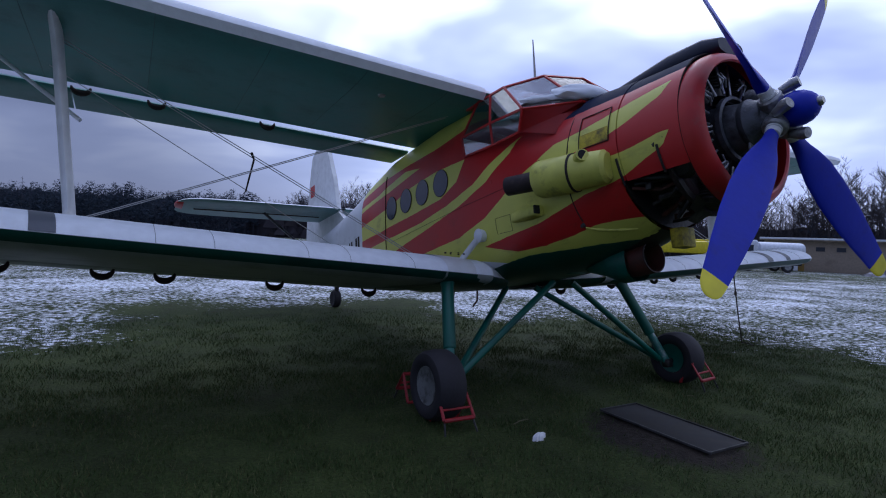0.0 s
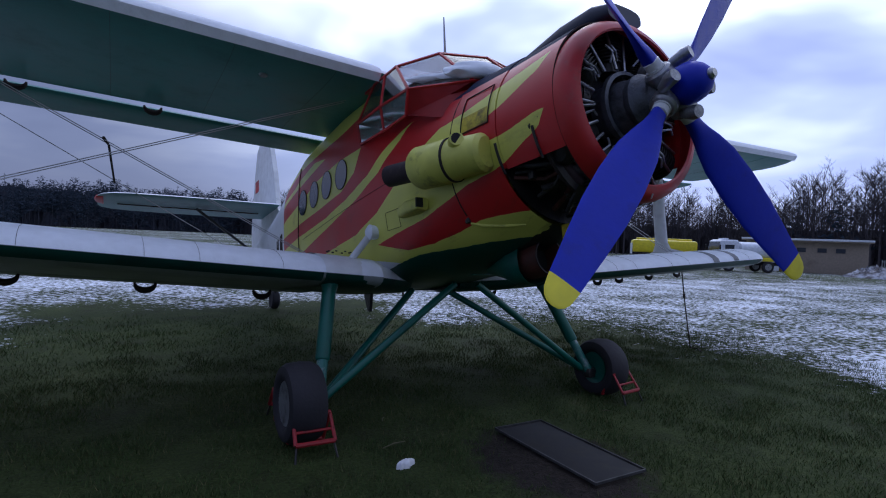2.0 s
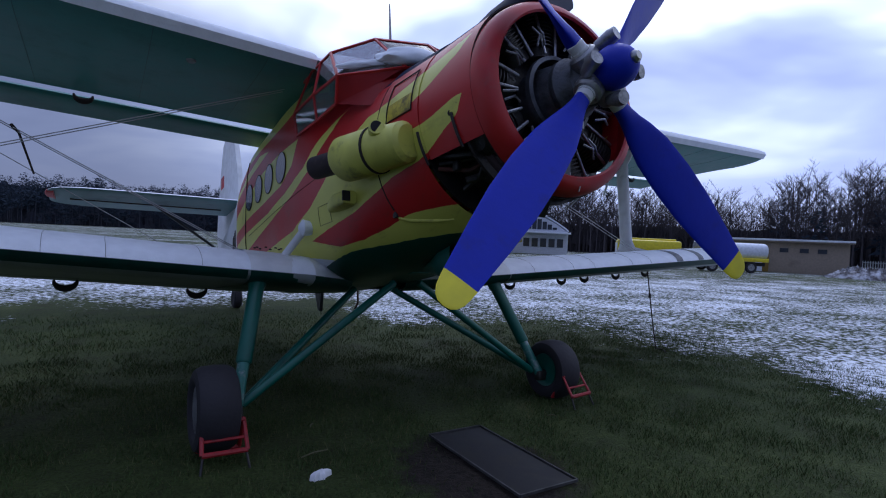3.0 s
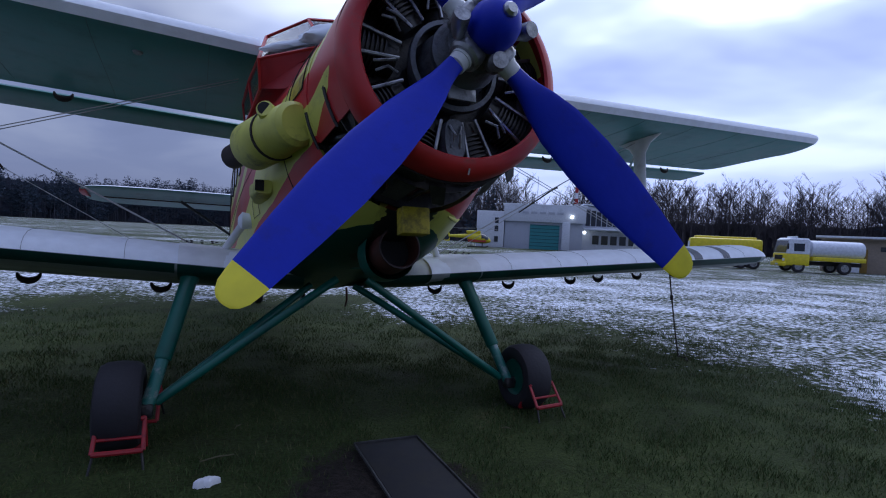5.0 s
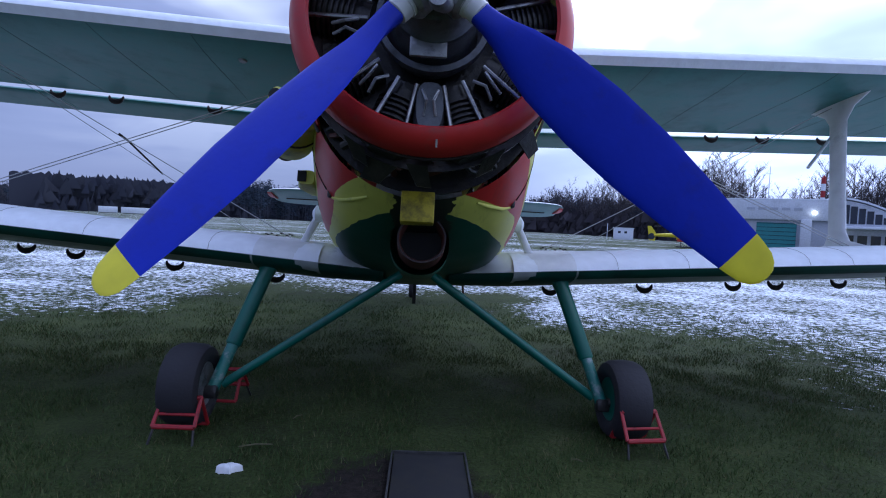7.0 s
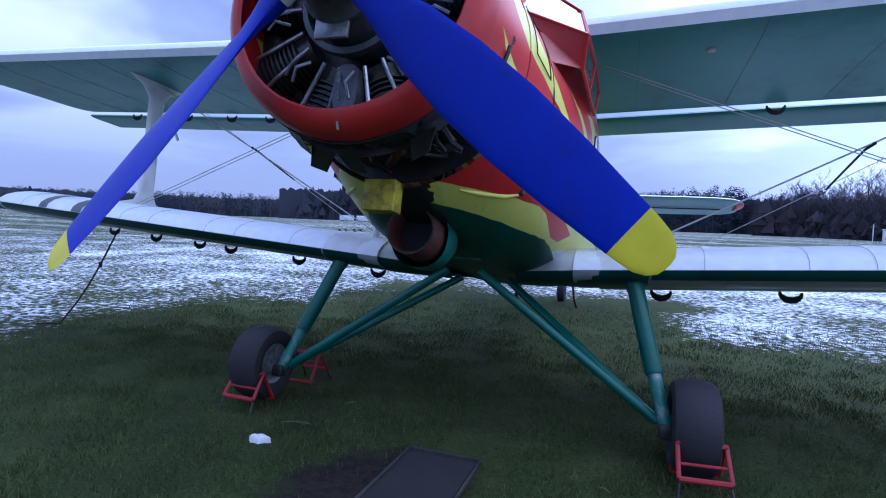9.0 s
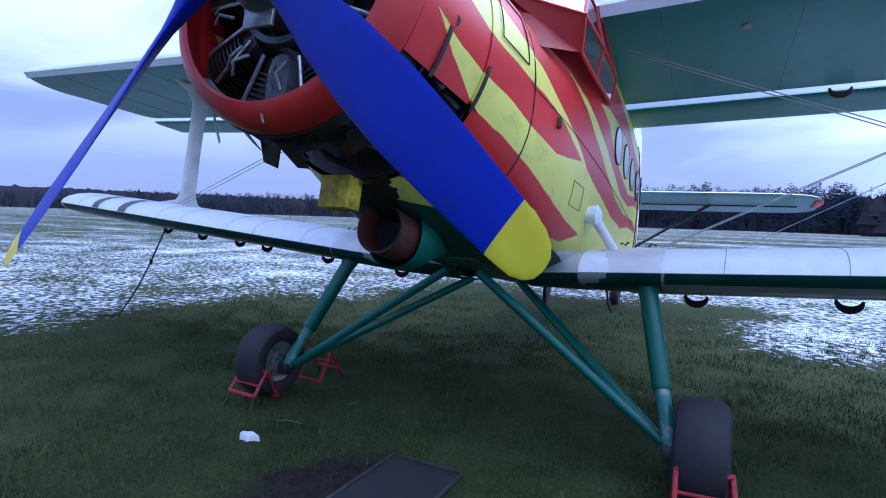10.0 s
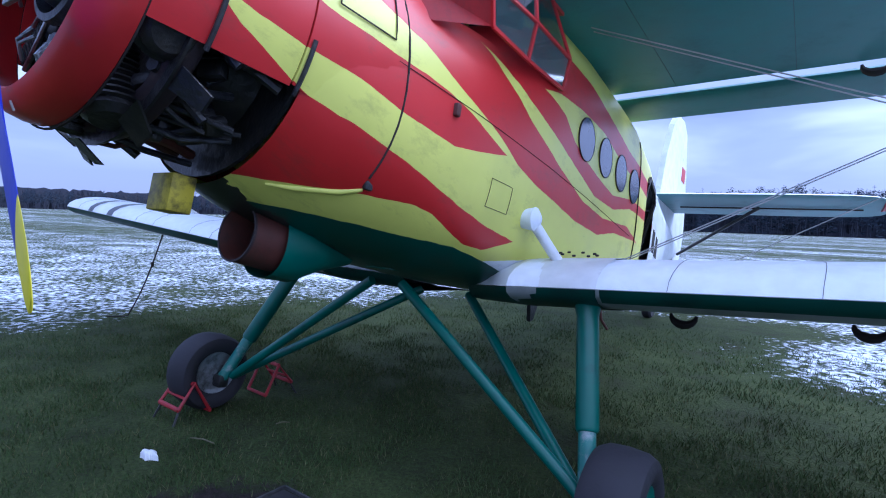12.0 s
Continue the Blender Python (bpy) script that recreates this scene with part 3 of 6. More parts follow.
# ---- engine, cowl and propeller ----
def build_nose():
    lip = [(0.265, 0.560), (0.270, 0.585), (0.290, 0.618), (0.325, 0.640), (0.365, 0.650), (0.410, 0.650), (0.413, 0.634), (0.365, 0.620), (0.315, 0.575), (0.278, 0.548)]
    part("cowl_ring", revolve(lip, (0, 0, 0), (0, 1, 0), 64, closed_profile=True), m_lip, plane, "orange-red engine cowl lip with a chipped mark").matrix_basis = Matrix.Translation((0, 0, -0.012)) @ Matrix.Diagonal((1, 1, 0.958, 1))
    part("paint_chip", box((0, 0, 0), (0.008, 0.006, 0.034), m=None), m_cable, plane, "chipped paint mark on the cowl lip").matrix_basis = pose(0.035, 0.284, -0.610, 28, 0, 0)
    # upper cowl panel wraps three fifths of the engine, lower panels are taken off
    def cowl_shell(low0, low1, s0, s1, r0, r1, n=40, th=0.012):
        rings = []
        for k in range(9):
            t = k / 8
            s, r = s0 + (s1 - s0) * t, r0 + (r1 - r0) * t
            a0 = radians(low0 + (low1 - low0) * t)
            a1 = math.pi - a0
            o = [(math.cos(a) * r, s, math.sin(a) * r) for a in np.linspace(a0, a1, n)]
            i = [(math.cos(a) * (r - th), s, math.sin(a) * (r - th)) for a in np.linspace(a1, a0, n)]
            rings.append(o + i)
        return loft(rings)
    part("upper_cowl", cowl_shell(-29, -28, 0.417, 0.95, 0.648, 0.676), m_livery, plane, "red and yellow upper cowl panel")
    part("rear_cowl", cowl_shell(-27, -33, 0.955, 1.44, 0.682, 0.735), m_livery, plane, "red and yellow cowl panel")
    for sg in (-1, 1):
        for s, r in ((0.615, 0.665), (0.975, 0.690)):
            pts = [(sg * math.cos(radians(a)) * r, s, math.sin(radians(a)) * r) for a in np.linspace(-30, -11, 8)]
            part("cowl_strap", tube(pts, 0.010, 8), m_black, plane, "black cowl strap")
    part("cowl_seam", revolve([(0.412, 0.646), (0.419, 0.646), (0.419, 0.638), (0.412, 0.638)], (0, 0, 0), (0, 1, 0), 64, closed_profile=True), m_seam, plane)
    # top air intake scoop
    sc = loft([ring(0.32, 0.17, 0.73, 0.60, 3.0, 20), ring(0.45, 0.20, 0.775, 0.60, 3.0, 20), ring(0.75, 0.20, 0.79, 0.60, 3.0, 20), ring(1.3, 0.17, 0.74, 0.62, 3.0, 20), ring(1.75, 0.12, 0.67, 0.6, 3.0, 20)])
    part("air_scoop", sc, m_antiglare, plane, "black carburettor air scoop")
    # crankcase and gearbox
    part("gearbox", revolve([(0.06, 0.10), (0.09, 0.13), (0.11, 0.135), (0.12, 0.15), (0.20, 0.17), (0.22, 0.19), (0.25, 0.19), (0.27, 0.175), (0.36, 0.20), (0.50, 0.22)], (0, 0, 0), (0, 1, 0), 36), m_engine, plane, "grey ribbed reduction gear housing")
    part("ignition_ring", revolve([(0.335, 0.235), (0.340, 0.262), (0.375, 0.265), (0.385, 0.235)], (0, 0, 0), (0, 1, 0), 40, closed_profile=True), m_engine, plane, "dark grey ignition harness ring")
    for i in range(9):
        a = radians(90 + 40 * i)
        d = Vector((math.cos(a), 0, math.sin(a)))
        prof = [(0.30, 0.10), (0.36, 0.10)]
        for k in range(9):
            r = 0.37 + 0.025 * k
            prof += [(r, 0.098), (r + 0.004, 0.118), (r + 0.012, 0.118), (r + 0.016, 0.098)]
        prof += [(0.605, 0.10), (0.63, 0.07)]
        cyl = part("cylinder", revolve(prof, Vector((0, 0.52, 0)), d, 20), m_black, plane, "black finned engine cylinder")
        for off in (-0.055, 0.055):
            side = Vector((-d.z, 0, d.x)) * off
            part("pushrod", tube([Vector((0, 0.40, 0)) + d * 0.30 + side * 0.8, Vector((0, 0.42, 0)) + d * 0.57 + side * 1.5], 0.011, 8), m_steel, cyl, "bright pushrod tube")
            part("plug_lead", tube([Vector((0, 0.36, 0)) + d * 0.33 + side * 1.5, Vector((0, 0.33, 0)) + d * 0.38 + side * 2.2, Vector((0, 0.36, 0)) + d * 0.44 + side * 2.4], 0.008, 6), m_alu, cyl, "braided ignition lead")
    part("baffle", revolve([(0.56, 0.30), (0.56, 0.655), (0.57, 0.655), (0.57, 0.30)], (0, 0, 0), (0, 1, 0), 48, closed_profile=True), m_black, plane, "black cooling baffle behind the cylinders")
    part("oil_sump", loft([ring(0.36, 0.06, -0.30, -0.52, 3, 16), ring(0.46, 0.075, -0.30, -0.60, 3, 16)]), m_engine, plane, "dark oil sump")
    part("governor", tube([(0.10, 0.12, 0.20), (0.12, 0.30, 0.26)], [0.05, 0.06], 14), m_alu, plane, "propeller governor")
    part("nose_plate", box((-0.02, 0.235, -0.20), (0.16, 0.02, 0.10), bevel=0.006), m_alu, plane, "small bare metal data plate housing")
    # exposed engine bay: mount tubes, accessory case, collector pipes
    part("accessory_case", loft([ring(0.57, 0.42, 0.40, -0.48, 2.4, 28), ring(0.75, 0.34, 0.36, -0.46, 2.4, 28), ring(0.98, 0.42, 0.42, -0.50, 2.2, 28)]), m_black, plane, "oily black accessory case")
    part("exhaust_collector", revolve([(0.60 + 0.055 * math.cos(t), 0.57 + 0.055 * math.sin(t)) for t in np.linspace(0, 2 * math.pi, 13)[:-1]], (0, 0, 0), (0, 1, 0), 40, closed_profile=True), m_darkpipe, plane, "burnt exhaust collector ring")
    rnd = random.Random(4)
    for i in range(64):
        a = radians(rnd.uniform(185, 355))
        a2 = a + radians(rnd.uniform(-25, 25))
        r0, r1 = rnd.uniform(0.40, 0.655), rnd.uniform(0.40, 0.655)
        p0, p1 = Vector((math.cos(a) * r0, rnd.uniform(0.52, 0.65), math.sin(a) * r0)), Vector((math.cos(a2) * r1, rnd.uniform(0.75, 0.98), math.sin(a2) * r1))
        mid = (p0 + p1) / 2 + Vector((rnd.uniform(-0.04, 0.04), 0, rnd.uniform(-0.05, 0.02)))
        part("engine_hose", tube([p0, mid, p1], rnd.uniform(0.010, 0.028), 8), rnd.choice([m_black, m_black, m_engine_dark, m_black, m_engine_dark, m_rust]), plane, "oily engine hose")
    for i in range(26):
        a = radians(rnd.uniform(184, 356))
        r = rnd.uniform(0.44, 0.60)
        part("engine_accessory", box((0, 0, 0), (rnd.uniform(0.05, 0.10), rnd.uniform(0.05, 0.12), rnd.uniform(0.04, 0.09)), bevel=0.018), rnd.choice([m_engine_dark, m_black, m_black]), plane, "oily engine accessory").matrix_basis = pose(math.cos(a) * r, rnd.uniform(0.56, 0.88), math.sin(a) * r, rnd.uniform(0, 90), rnd.uniform(0, 90), 0)
    # torn cowl flaps hanging below the ring
    for a, s0, wd, dx in ((238, 0.50, 0.12, 0.06), (252, 0.56, 0.14, -0.05), (266, 0.50, 0.10, 0.05), (300, 0.52, 0.13, -0.06), (318, 0.58, 0.10, 0.03)):
        d = Vector((math.cos(radians(a)), 0, math.sin(radians(a))))
        o = Vector((0, s0, 0)) + d * 0.645
        tan = Vector((-d.z, 0, d.x))
        tip = o + d * 0.05 + Vector((dx, 0.09, -0.03))
        part("hanging_flap", loft([[o - tan * wd / 2, o + tan * wd / 2, o + tan * wd / 2 + Vector((0, 0.01, 0)), o - tan * wd / 2 + Vector((0, 0.01, 0))], [tip - tan * wd * 0.4, tip + tan * wd * 0.3, tip + tan * wd * 0.3 + Vector((0, 0.01, 0)), tip - tan * wd * 0.4 + Vector((0, 0.01, 0))]]), m_black, plane, "torn black cowl flap hanging down", False)
    # yellow box below the engine
    yb = part("drain_box", box((-0.029, 0.905, -0.762), (0.178, 0.11, 0.165), bevel=0.006), m_yellow_stained, plane, "stained yellow metal box under the engine")
    # oil cooler duct
    mouth = Vector((0.007, 1.235, -0.872))
    ax = Vector((0.0, 1.0, -0.06))
    part("oil_cooler_duct", revolve([(0.0, 0.137), (0.0, 0.145), (0.22, 0.152), (0.22, 0.128), (0.02, 0.128)], mouth, ax, 36, closed_profile=True), m_rust, plane, "rust-brown round oil cooler duct")
    part("cooler_rim", revolve([(-0.006, 0.137), (-0.006, 0.147), (0.006, 0.147), (0.006, 0.137)], mouth, ax, 36, closed_profile=True), m_darkpipe, plane, "worn steel rim")
    # black disc closes the duct, the core's shade put into its colour
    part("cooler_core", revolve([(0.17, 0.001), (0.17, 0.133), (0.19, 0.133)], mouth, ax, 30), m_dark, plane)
    part("cooler_fairing", loft([ring(1.40, 0.185, -0.68, -1.075, 2.2, 30), ring(1.56, 0.19, -0.68, -1.08, 2.2, 30), ring(1.75, 0.14, -0.7, -1.0, 2.2, 30), ring(2.0, 0.06, -0.75, -0.93, 2.2, 30)], (False, True)), m_green, plane, "green oil cooler fairing")


m_yellow_stained = material("stained_yellow_paint", (0.52, 0.42, 0.02), 0.5, dirt=(0.07, 0.055, 0.01), dirt_amount=0.62, dirt_scale=9)
build_nose()


def blade_mesh(R=1.76):
    """One blade along +z, turned about its length; y is the axis of spin."""
    bm = bmesh.new()
    rows = [(0.235, 0.092, 0.092, 40), (0.30, 0.105, 0.082, 39), (0.36, 0.13, 0.062, 37), (0.45, 0.185, 0.040, 35), (0.60, 0.25, 0.034, 32), (0.85, 0.285, 0.027, 27.5), (1.10, 0.28, 0.021, 24),
            (1.35, 0.240, 0.016, 21.5), (1.50, 0.208, 0.013, 20.3), (1.610, 0.186, 0.012, 20)]
    tipr = [(1.610, 0.186, 0.012, 20), (1.65, 0.176, 0.010, 19.5), (1.70, 0.158, 0.009, 19), (1.735, 0.12, 0.008, 19), (1.755, 0.07, 0.006, 19), (R, 0.02, 0.003, 19)]

    def rg(row):
        r, ch, th, tw = row
        out = []
        for i in range(20):
            a = 2 * math.pi * i / 20
            px, py = math.cos(a) * ch / 2, math.sin(a) * th / 2 * (1 + 0.4 * math.cos(a))
            t = radians(tw)
            out.append((px * math.cos(t) - py * math.sin(t), px * math.sin(t) + py * math.cos(t), r))
        return out
    return loft([rg(r) for r in rows]), loft([rg(r) for r in tipr])


def build_propeller():
    prop = part("propeller_shaft", tube([(0, 0.10, 0), (0, 0.20, 0)], 0.07, 16), m_steel, plane)
    prop.matrix_basis = Matrix.Translation((0, 0.045, 0))
    hub = part("hub", revolve([(-0.10, 0.06), (-0.09, 0.10), (0.09, 0.11), (0.10, 0.08)], (0, 0, 0), (0, 1, 0), 28), m_alu, plane, "grey cast propeller hub")
    aft = Matrix.Translation((0, 0.045, 0))
    hub.matrix_basis = aft
    dome = [(-0.335, 0.001), (-0.333, 0.03), (-0.325, 0.055), (-0.30, 0.085), (-0.26, 0.112), (-0.21, 0.125), (-0.15, 0.120), (-0.11, 0.10), (-0.10, 0.085)]
    part("spinner_dome", revolve(dome, (0, 0, 0), (0, 1, 0), 32), m_blue, plane, "blue rounded pitch dome").matrix_basis = Matrix.Translation((0, 0.12, 0))
    part("dome_cap", revolve([(-0.36, 0.001), (-0.36, 0.024), (-0.345, 0.036), (-0.325, 0.036)], (0, 0, 0), (0, 1, 0), 16), m_steel, plane, "steel cap on the dome").matrix_basis = Matrix.Translation((0, 0.12, 0))
    for k in range(4):
        ang = PROP_ANGLE + 90 * k
        turn = Matrix.Rotation(radians(90 - ang), 4, "Y")
        bl, tp = blade_mesh()
        b = part("propeller_blade", bl, m_blue, plane, "blue propeller blade")
        b.matrix_basis = aft @ turn @ Matrix.Diagonal((1, 1, 0.985, 1))
        part("blade_tip", tp, m_tip, b, "yellow blade tip")
        part("blade_cuff", revolve([(0.10, 0.056), (0.19, 0.056), (0.19, 0.051), (0.236, 0.050), (0.24, 0.042)], (0, 0, 0), (0, 0, 1), 20), m_white, b, "bare white blade root")
        part("root_clamp", revolve([(0.085, 0.075), (0.10, 0.085), (0.16, 0.085), (0.175, 0.072)], (0, 0, 0), (0, 0, 1), 20), m_alu, b, "cast clamp")
        part("counterweight", tube([(0.09, -0.04, 0.13), (0.13, -0.12, 0.13), (0.14, -0.16, 0.13)], [0.032, 0.045, 0.04], 14), m_alu, b, "counterweight lug")


PROP_ANGLE = 48.8
build_propeller()


# ---- heater shroud and exhaust on the starboard side ----
def build_exhaust():
    a, b = Vector((-0.71, 1.02, -0.18)), Vector((-0.92, 1.66, -0.155))
    d = (b - a).normalized()
    sh = part("heater_shroud", revolve([(0.0, 0.11), (0.03, 0.14), (0.28, 0.152), (0.30, 0.165), (0.62, 0.167), (0.66, 0.145), (0.68, 0.09)], a, d, 28), m_yellow, plane, "oily yellow exhaust heater shroud")
    part("shroud_band", revolve([(0.292, 0.168), (0.312, 0.168)], a, d, 28), m_seam, sh)
    o = a + d * 0.17 + Vector((-0.10, 0.0, 0.085))
    part("shroud_inlet", tube([o, o + Vector((-0.035, -0.06, 0.01))], [0.062, 0.052], 16), m_yellow, sh, "yellow air inlet spout")
    # black disc on the closed spout stands in for the shade inside
    part("inlet_shade_disc", tube([o + Vector((-0.035, -0.06, 0.01)), o + Vector((-0.036, -0.063, 0.01))], [0.040, 0.040], 16), m_dark, sh)
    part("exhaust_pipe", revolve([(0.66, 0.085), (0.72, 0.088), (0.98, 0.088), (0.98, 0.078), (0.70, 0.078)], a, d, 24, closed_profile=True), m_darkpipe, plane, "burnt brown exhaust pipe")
    # black disc across the pipe in place of its inner shade
    part("exhaust_shade_disc", revolve([(0.80, 0.001), (0.80, 0.079), (0.82, 0.079)], a, d, 20), m_dark, plane)
    # small intake below it
    part("side_intake", loft([ring(1.80, 0.055, 0.05, -0.05, 4, 20), ring(1.95, 0.085, 0.055, -0.06, 4, 20), ring(2.16, 0.04, 0.045, -0.05, 3, 20)]), m_yellow, plane, "small yellow air intake").matrix_basis = pose(-0.815, -0.02, -0.39)
    # small black block drawn as the shaded mouth of the intake
    part("intake_mouth_shade", box((-0.845, 1.775, -0.385), (0.06, 0.02, 0.075)), m_dark, plane)
    for p in ((0.745, 1.81, -0.095), (0.80, 2.47, -0.11), (0.81, 2.66, -0.15)):
        part("side_stub", box(p, (0.12 if p[1] < 2 else 0.07, 0.04 if p[1] < 2.6 else 0.02, 0.07), bevel=0.01), m_rust, plane, "dark metal stub")
        if p[1] < 2.7:
            q = (-p[0], p[1] - 0.02, p[2] + 0.16)
            part("side_stub", box(q, (0.07, 0.05, 0.05), bevel=0.01), m_red, plane, "red painted stub")


build_exhaust()


# ---- canopy ----
def build_canopy():
    can = part("canopy_roof", loft([[(x, y - 0.08, z - 0.06) for x, y, z in r] for r in (
        [(-0.50, 1.98, 1.115), (0, 1.93, 1.17), (0.50, 1.98, 1.115), (0.50, 1.99, 1.075), (0, 1.94, 1.13), (-0.50, 1.99, 1.075)],
        [(-0.78, 2.30, 1.07), (0, 2.30, 1.25), (0.78, 2.30, 1.07), (0.78, 2.30, 1.03), (0, 2.30, 1.21), (-0.78, 2.30, 1.03)],
        [(-0.80, 2.95, 1.09), (0, 2.95, 1.27), (0.80, 2.95, 1.09), (0.80, 2.95, 1.05), (0, 2.95, 1.23), (-0.80, 2.95, 1.05)])]), m_red, plane, "snow-dusted red cockpit roof")

    def pane(name, corners, w=0.020):
        cs = [Vector(c) for c in corners]
        bm = bmesh.new()
        f = bm.faces.new([bm.verts.new(c) for c in cs])
        bmesh.ops.solidify(bm, geom=[f], thickness=0.004)
        g = part(name, bm, m_glass, plane, "dark glazed cockpit pane", False)
        g.visible_shadow = False
        fr = bmesh.new()
        nrm = (cs[1] - cs[0]).cross(cs[2] - cs[0])
        for p, q in zip(cs, cs[1:] + cs[:1]):
            bar(p, q, w, w * 0.9, fr, up=nrm)
        part("frame", fr, m_red, g, "red window frame", False)

    for sg in (-1, 1):
        P = lambda x, y, z: (sg * x, y - 0.08, z - 0.06)
        A0, A1, A2, A3 = P(0.0, 1.42, 0.66), P(0.46, 1.55, 0.66), P(0.87, 1.92, 0.66), P(0.90, 2.92, 0.71)
        T0, T1, T2, T3 = P(0.0, 1.93, 1.155), P(0.50, 1.98, 1.10), P(0.78, 2.28, 1.05), P(0.80, 2.72, 1.06)
        M = P(0.895, 2.40, 0.69)
        M2 = P(0.79, 2.5, 1.055)
        pane("windscreen_pane", (A0, A1, T1, T0))
        low = [Vector(v) for v in (P(0.20, 1.47, 0.70), A1, A2, P(0.845, 2.02, 0.47), P(0.70, 1.70, 0.36), P(0.48, 1.56, 0.50))]
        sc = bmesh.new()
        mid = sc.verts.new(sum(low, Vector()) / 6 + Vector((sg * 0.015, -0.01, 0.01)))
        rim = [sc.verts.new(v) for v in low]
        for va, vb in zip(rim, rim[1:] + rim[:1]):
            sc.faces.new((mid, va, vb))
        bmesh.ops.solidify(sc, geom=sc.faces[:], thickness=0.01)
        part("scuttle_panel", sc, m_red, plane, "red sheet below the windscreen")
        pane("windscreen_pane", (A1, A2, T2, T1))
        pane("side_window", (A2, M, M2, T2))
        pane("side_window", (M, A3, T3, M2))
        B2, BM, B3 = P(0.845, 2.02, 0.47), P(0.86, 2.42, 0.47), P(0.875, 2.92, 0.50)
        pane("lower_side_window", (B2, BM, M, A2))
        pane("lower_side_window", (BM, B3, A3, M))
    # snow heaped on the windscreen sill
    bm = bmesh.new()
    bmesh.ops.create_icosphere(bm, subdivisions=4, radius=1)
    for v in bm.verts:
        n = noise.noise(v.co * 2.2) * 0.18
        v.co = Vector((v.co.x * (0.30 + n * 0.3) - 0.30, v.co.y * 0.17 + 1.56 + (v.co.z * 0.14) + 0.10 * v.co.x * v.co.x, v.co.z * (0.13 + 0.10 * n) + 0.74))
    part("snow_mound", bm, m_snow, plane, "heap of snow on the windscreen")
    bm = bmesh.new()
    bmesh.ops.create_icosphere(bm, subdivisions=3, radius=1)
    for v in bm.verts:
        v.co = Vector((v.co.x * 0.25 - 0.62, v.co.y * 0.05 + 1.72 + (v.co.x * -0.17), v.co.z * 0.03 + 0.70 + 0.02 * noise.noise(v.co * 3)))
    part("snow_ridge", bm, m_snow, plane, "ridge of snow on the window frame")
    part("antenna_mast", tube([(0.02, 2.60, 1.15), (0.02, 2.59, 1.55), (0.02, 2.58, 1.92)], [0.020, 0.014, 0.007], 8), m_grey_fabric, plane, "thin grey antenna mast")
    for sg in (-1, 1):
        part("cockpit_floor", box((sg * 0.34, 2.45, 0.30), (0.62, 0.7, 0.02)), m_dark, plane)
    part("seat_back", box((-0.42, 2.62, 0.62), (0.42, 0.08, 0.6), bevel=0.03), m_dark, plane, "dark pilot seat back")
    part("seat_back", box((0.42, 2.62, 0.62), (0.42, 0.08, 0.6), bevel=0.03), m_dark, plane, "dark pilot seat back")


build_canopy()


# ---- wings ----
def airfoil(ch, th, n=14):
    """Loop of (s, u): upper side from the trailing edge forward, then the lower side back."""
    up, lo = [], []
    for i in range(n + 1):
        k = 0.5 - 0.5 * math.cos(math.pi * i / n)
        t = 5 * th * (0.2969 * math.sqrt(k) - 0.1260 * k - 0.3516 * k * k + 0.2843 * k ** 3 - 0.1015 * k ** 4)
        camb = 0.25 * th * math.sin(math.pi * k)
        up.append((k * ch, camb + t))
        lo.append((k * ch, camb * 0.7 - t * 0.75))
    return up, lo


def wing(sg, x0, x1, s0, u0, chord, th, dihedral, names, mats, chord_cut=1.0, tip_round=0.9, parts_label=("", ""), nose_pin=0.55, incid=0.0):
    """One wing half: upper skin and lower skin, with a rounded tip."""
    td = math.tan(radians(dihedral))
    xs = list(np.linspace(x0, x1 - tip_round, 14)) + [x1 - tip_round * (1 - math.sin(a)) for a in np.linspace(0.15, math.pi / 2, 10)]
    ups, los = [], []
    for x in xs:
        k = max(0.0, (x - (x1 - tip_round)) / tip_round)
        f = math.sqrt(max(0.0, 1 - k * k)) if k > 0 else 1.0
        f = max(f, 0.03)
        up, lo = airfoil(chord, th)
        mid = chord * nose_pin
        shape = lambda p: (sg * x, s0 + mid + (p[0] - mid) * (0.25 + 0.75 * f if f < 1 else 1), u0 + (x - x0) * td + p[0] * incid + p[1] * max(f, 0.05))
        cut = [p for p in up if p[0] <= chord * chord_cut + 1e-6]
        cul = [p for p in lo if p[0] <= chord * chord_cut + 1e-6]
        ups.append([shape(p) for p in cut])
        los.append([shape(p) for p in cul])
    bm = loft(ups, (False, False), False)
    o1 = part(names[0], bm, mats[0], plane, parts_label[0])
    bm = loft(los, (False, False), False)
    o2 = part(names[1], bm, mats[1], plane, parts_label[1])
    return o1, o2


def flap(sg, x0, x1, s0, u0, chord, th, td, xr, mat_u, mat_l, name, label):
    rows = []
    for x in np.linspace(x0, x1, 5):
        up, lo = airfoil(chord, th, 8)
        rows.append([(sg * x, s0 + p[0], u0 + (x - xr) * td + p[1]) for p in up] + [(sg * x, s0 + p[0], u0 + (x - xr) * td + p[1]) for p in lo[::-1][1:-1]])
    ob = part(name, loft(rows), mat_l, plane, label)
    return ob


def ring_bracket(p, r, sg, parent):
    """Dark half-loop bracket below the trailing slot."""
    pts = [Vector(p) + Vector((math.cos(a) * r, 0, -math.sin(a) * r * 0.85)) for a in np.linspace(0, math.pi, 9)]
    part("hinge_bracket", tube(pts, [0.010, 0.018, 0.026, 0.031, 0.033, 0.031, 0.026, 0.018, 0.010], 8), m_seam, parent, "black curved flap hinge bracket")


m_patch = material("bare_grey_skin", (0.11, 0.12, 0.14), 0.5, dirt=(0.3, 0.32, 0.35), dirt_amount=0.2, dirt_scale=6)


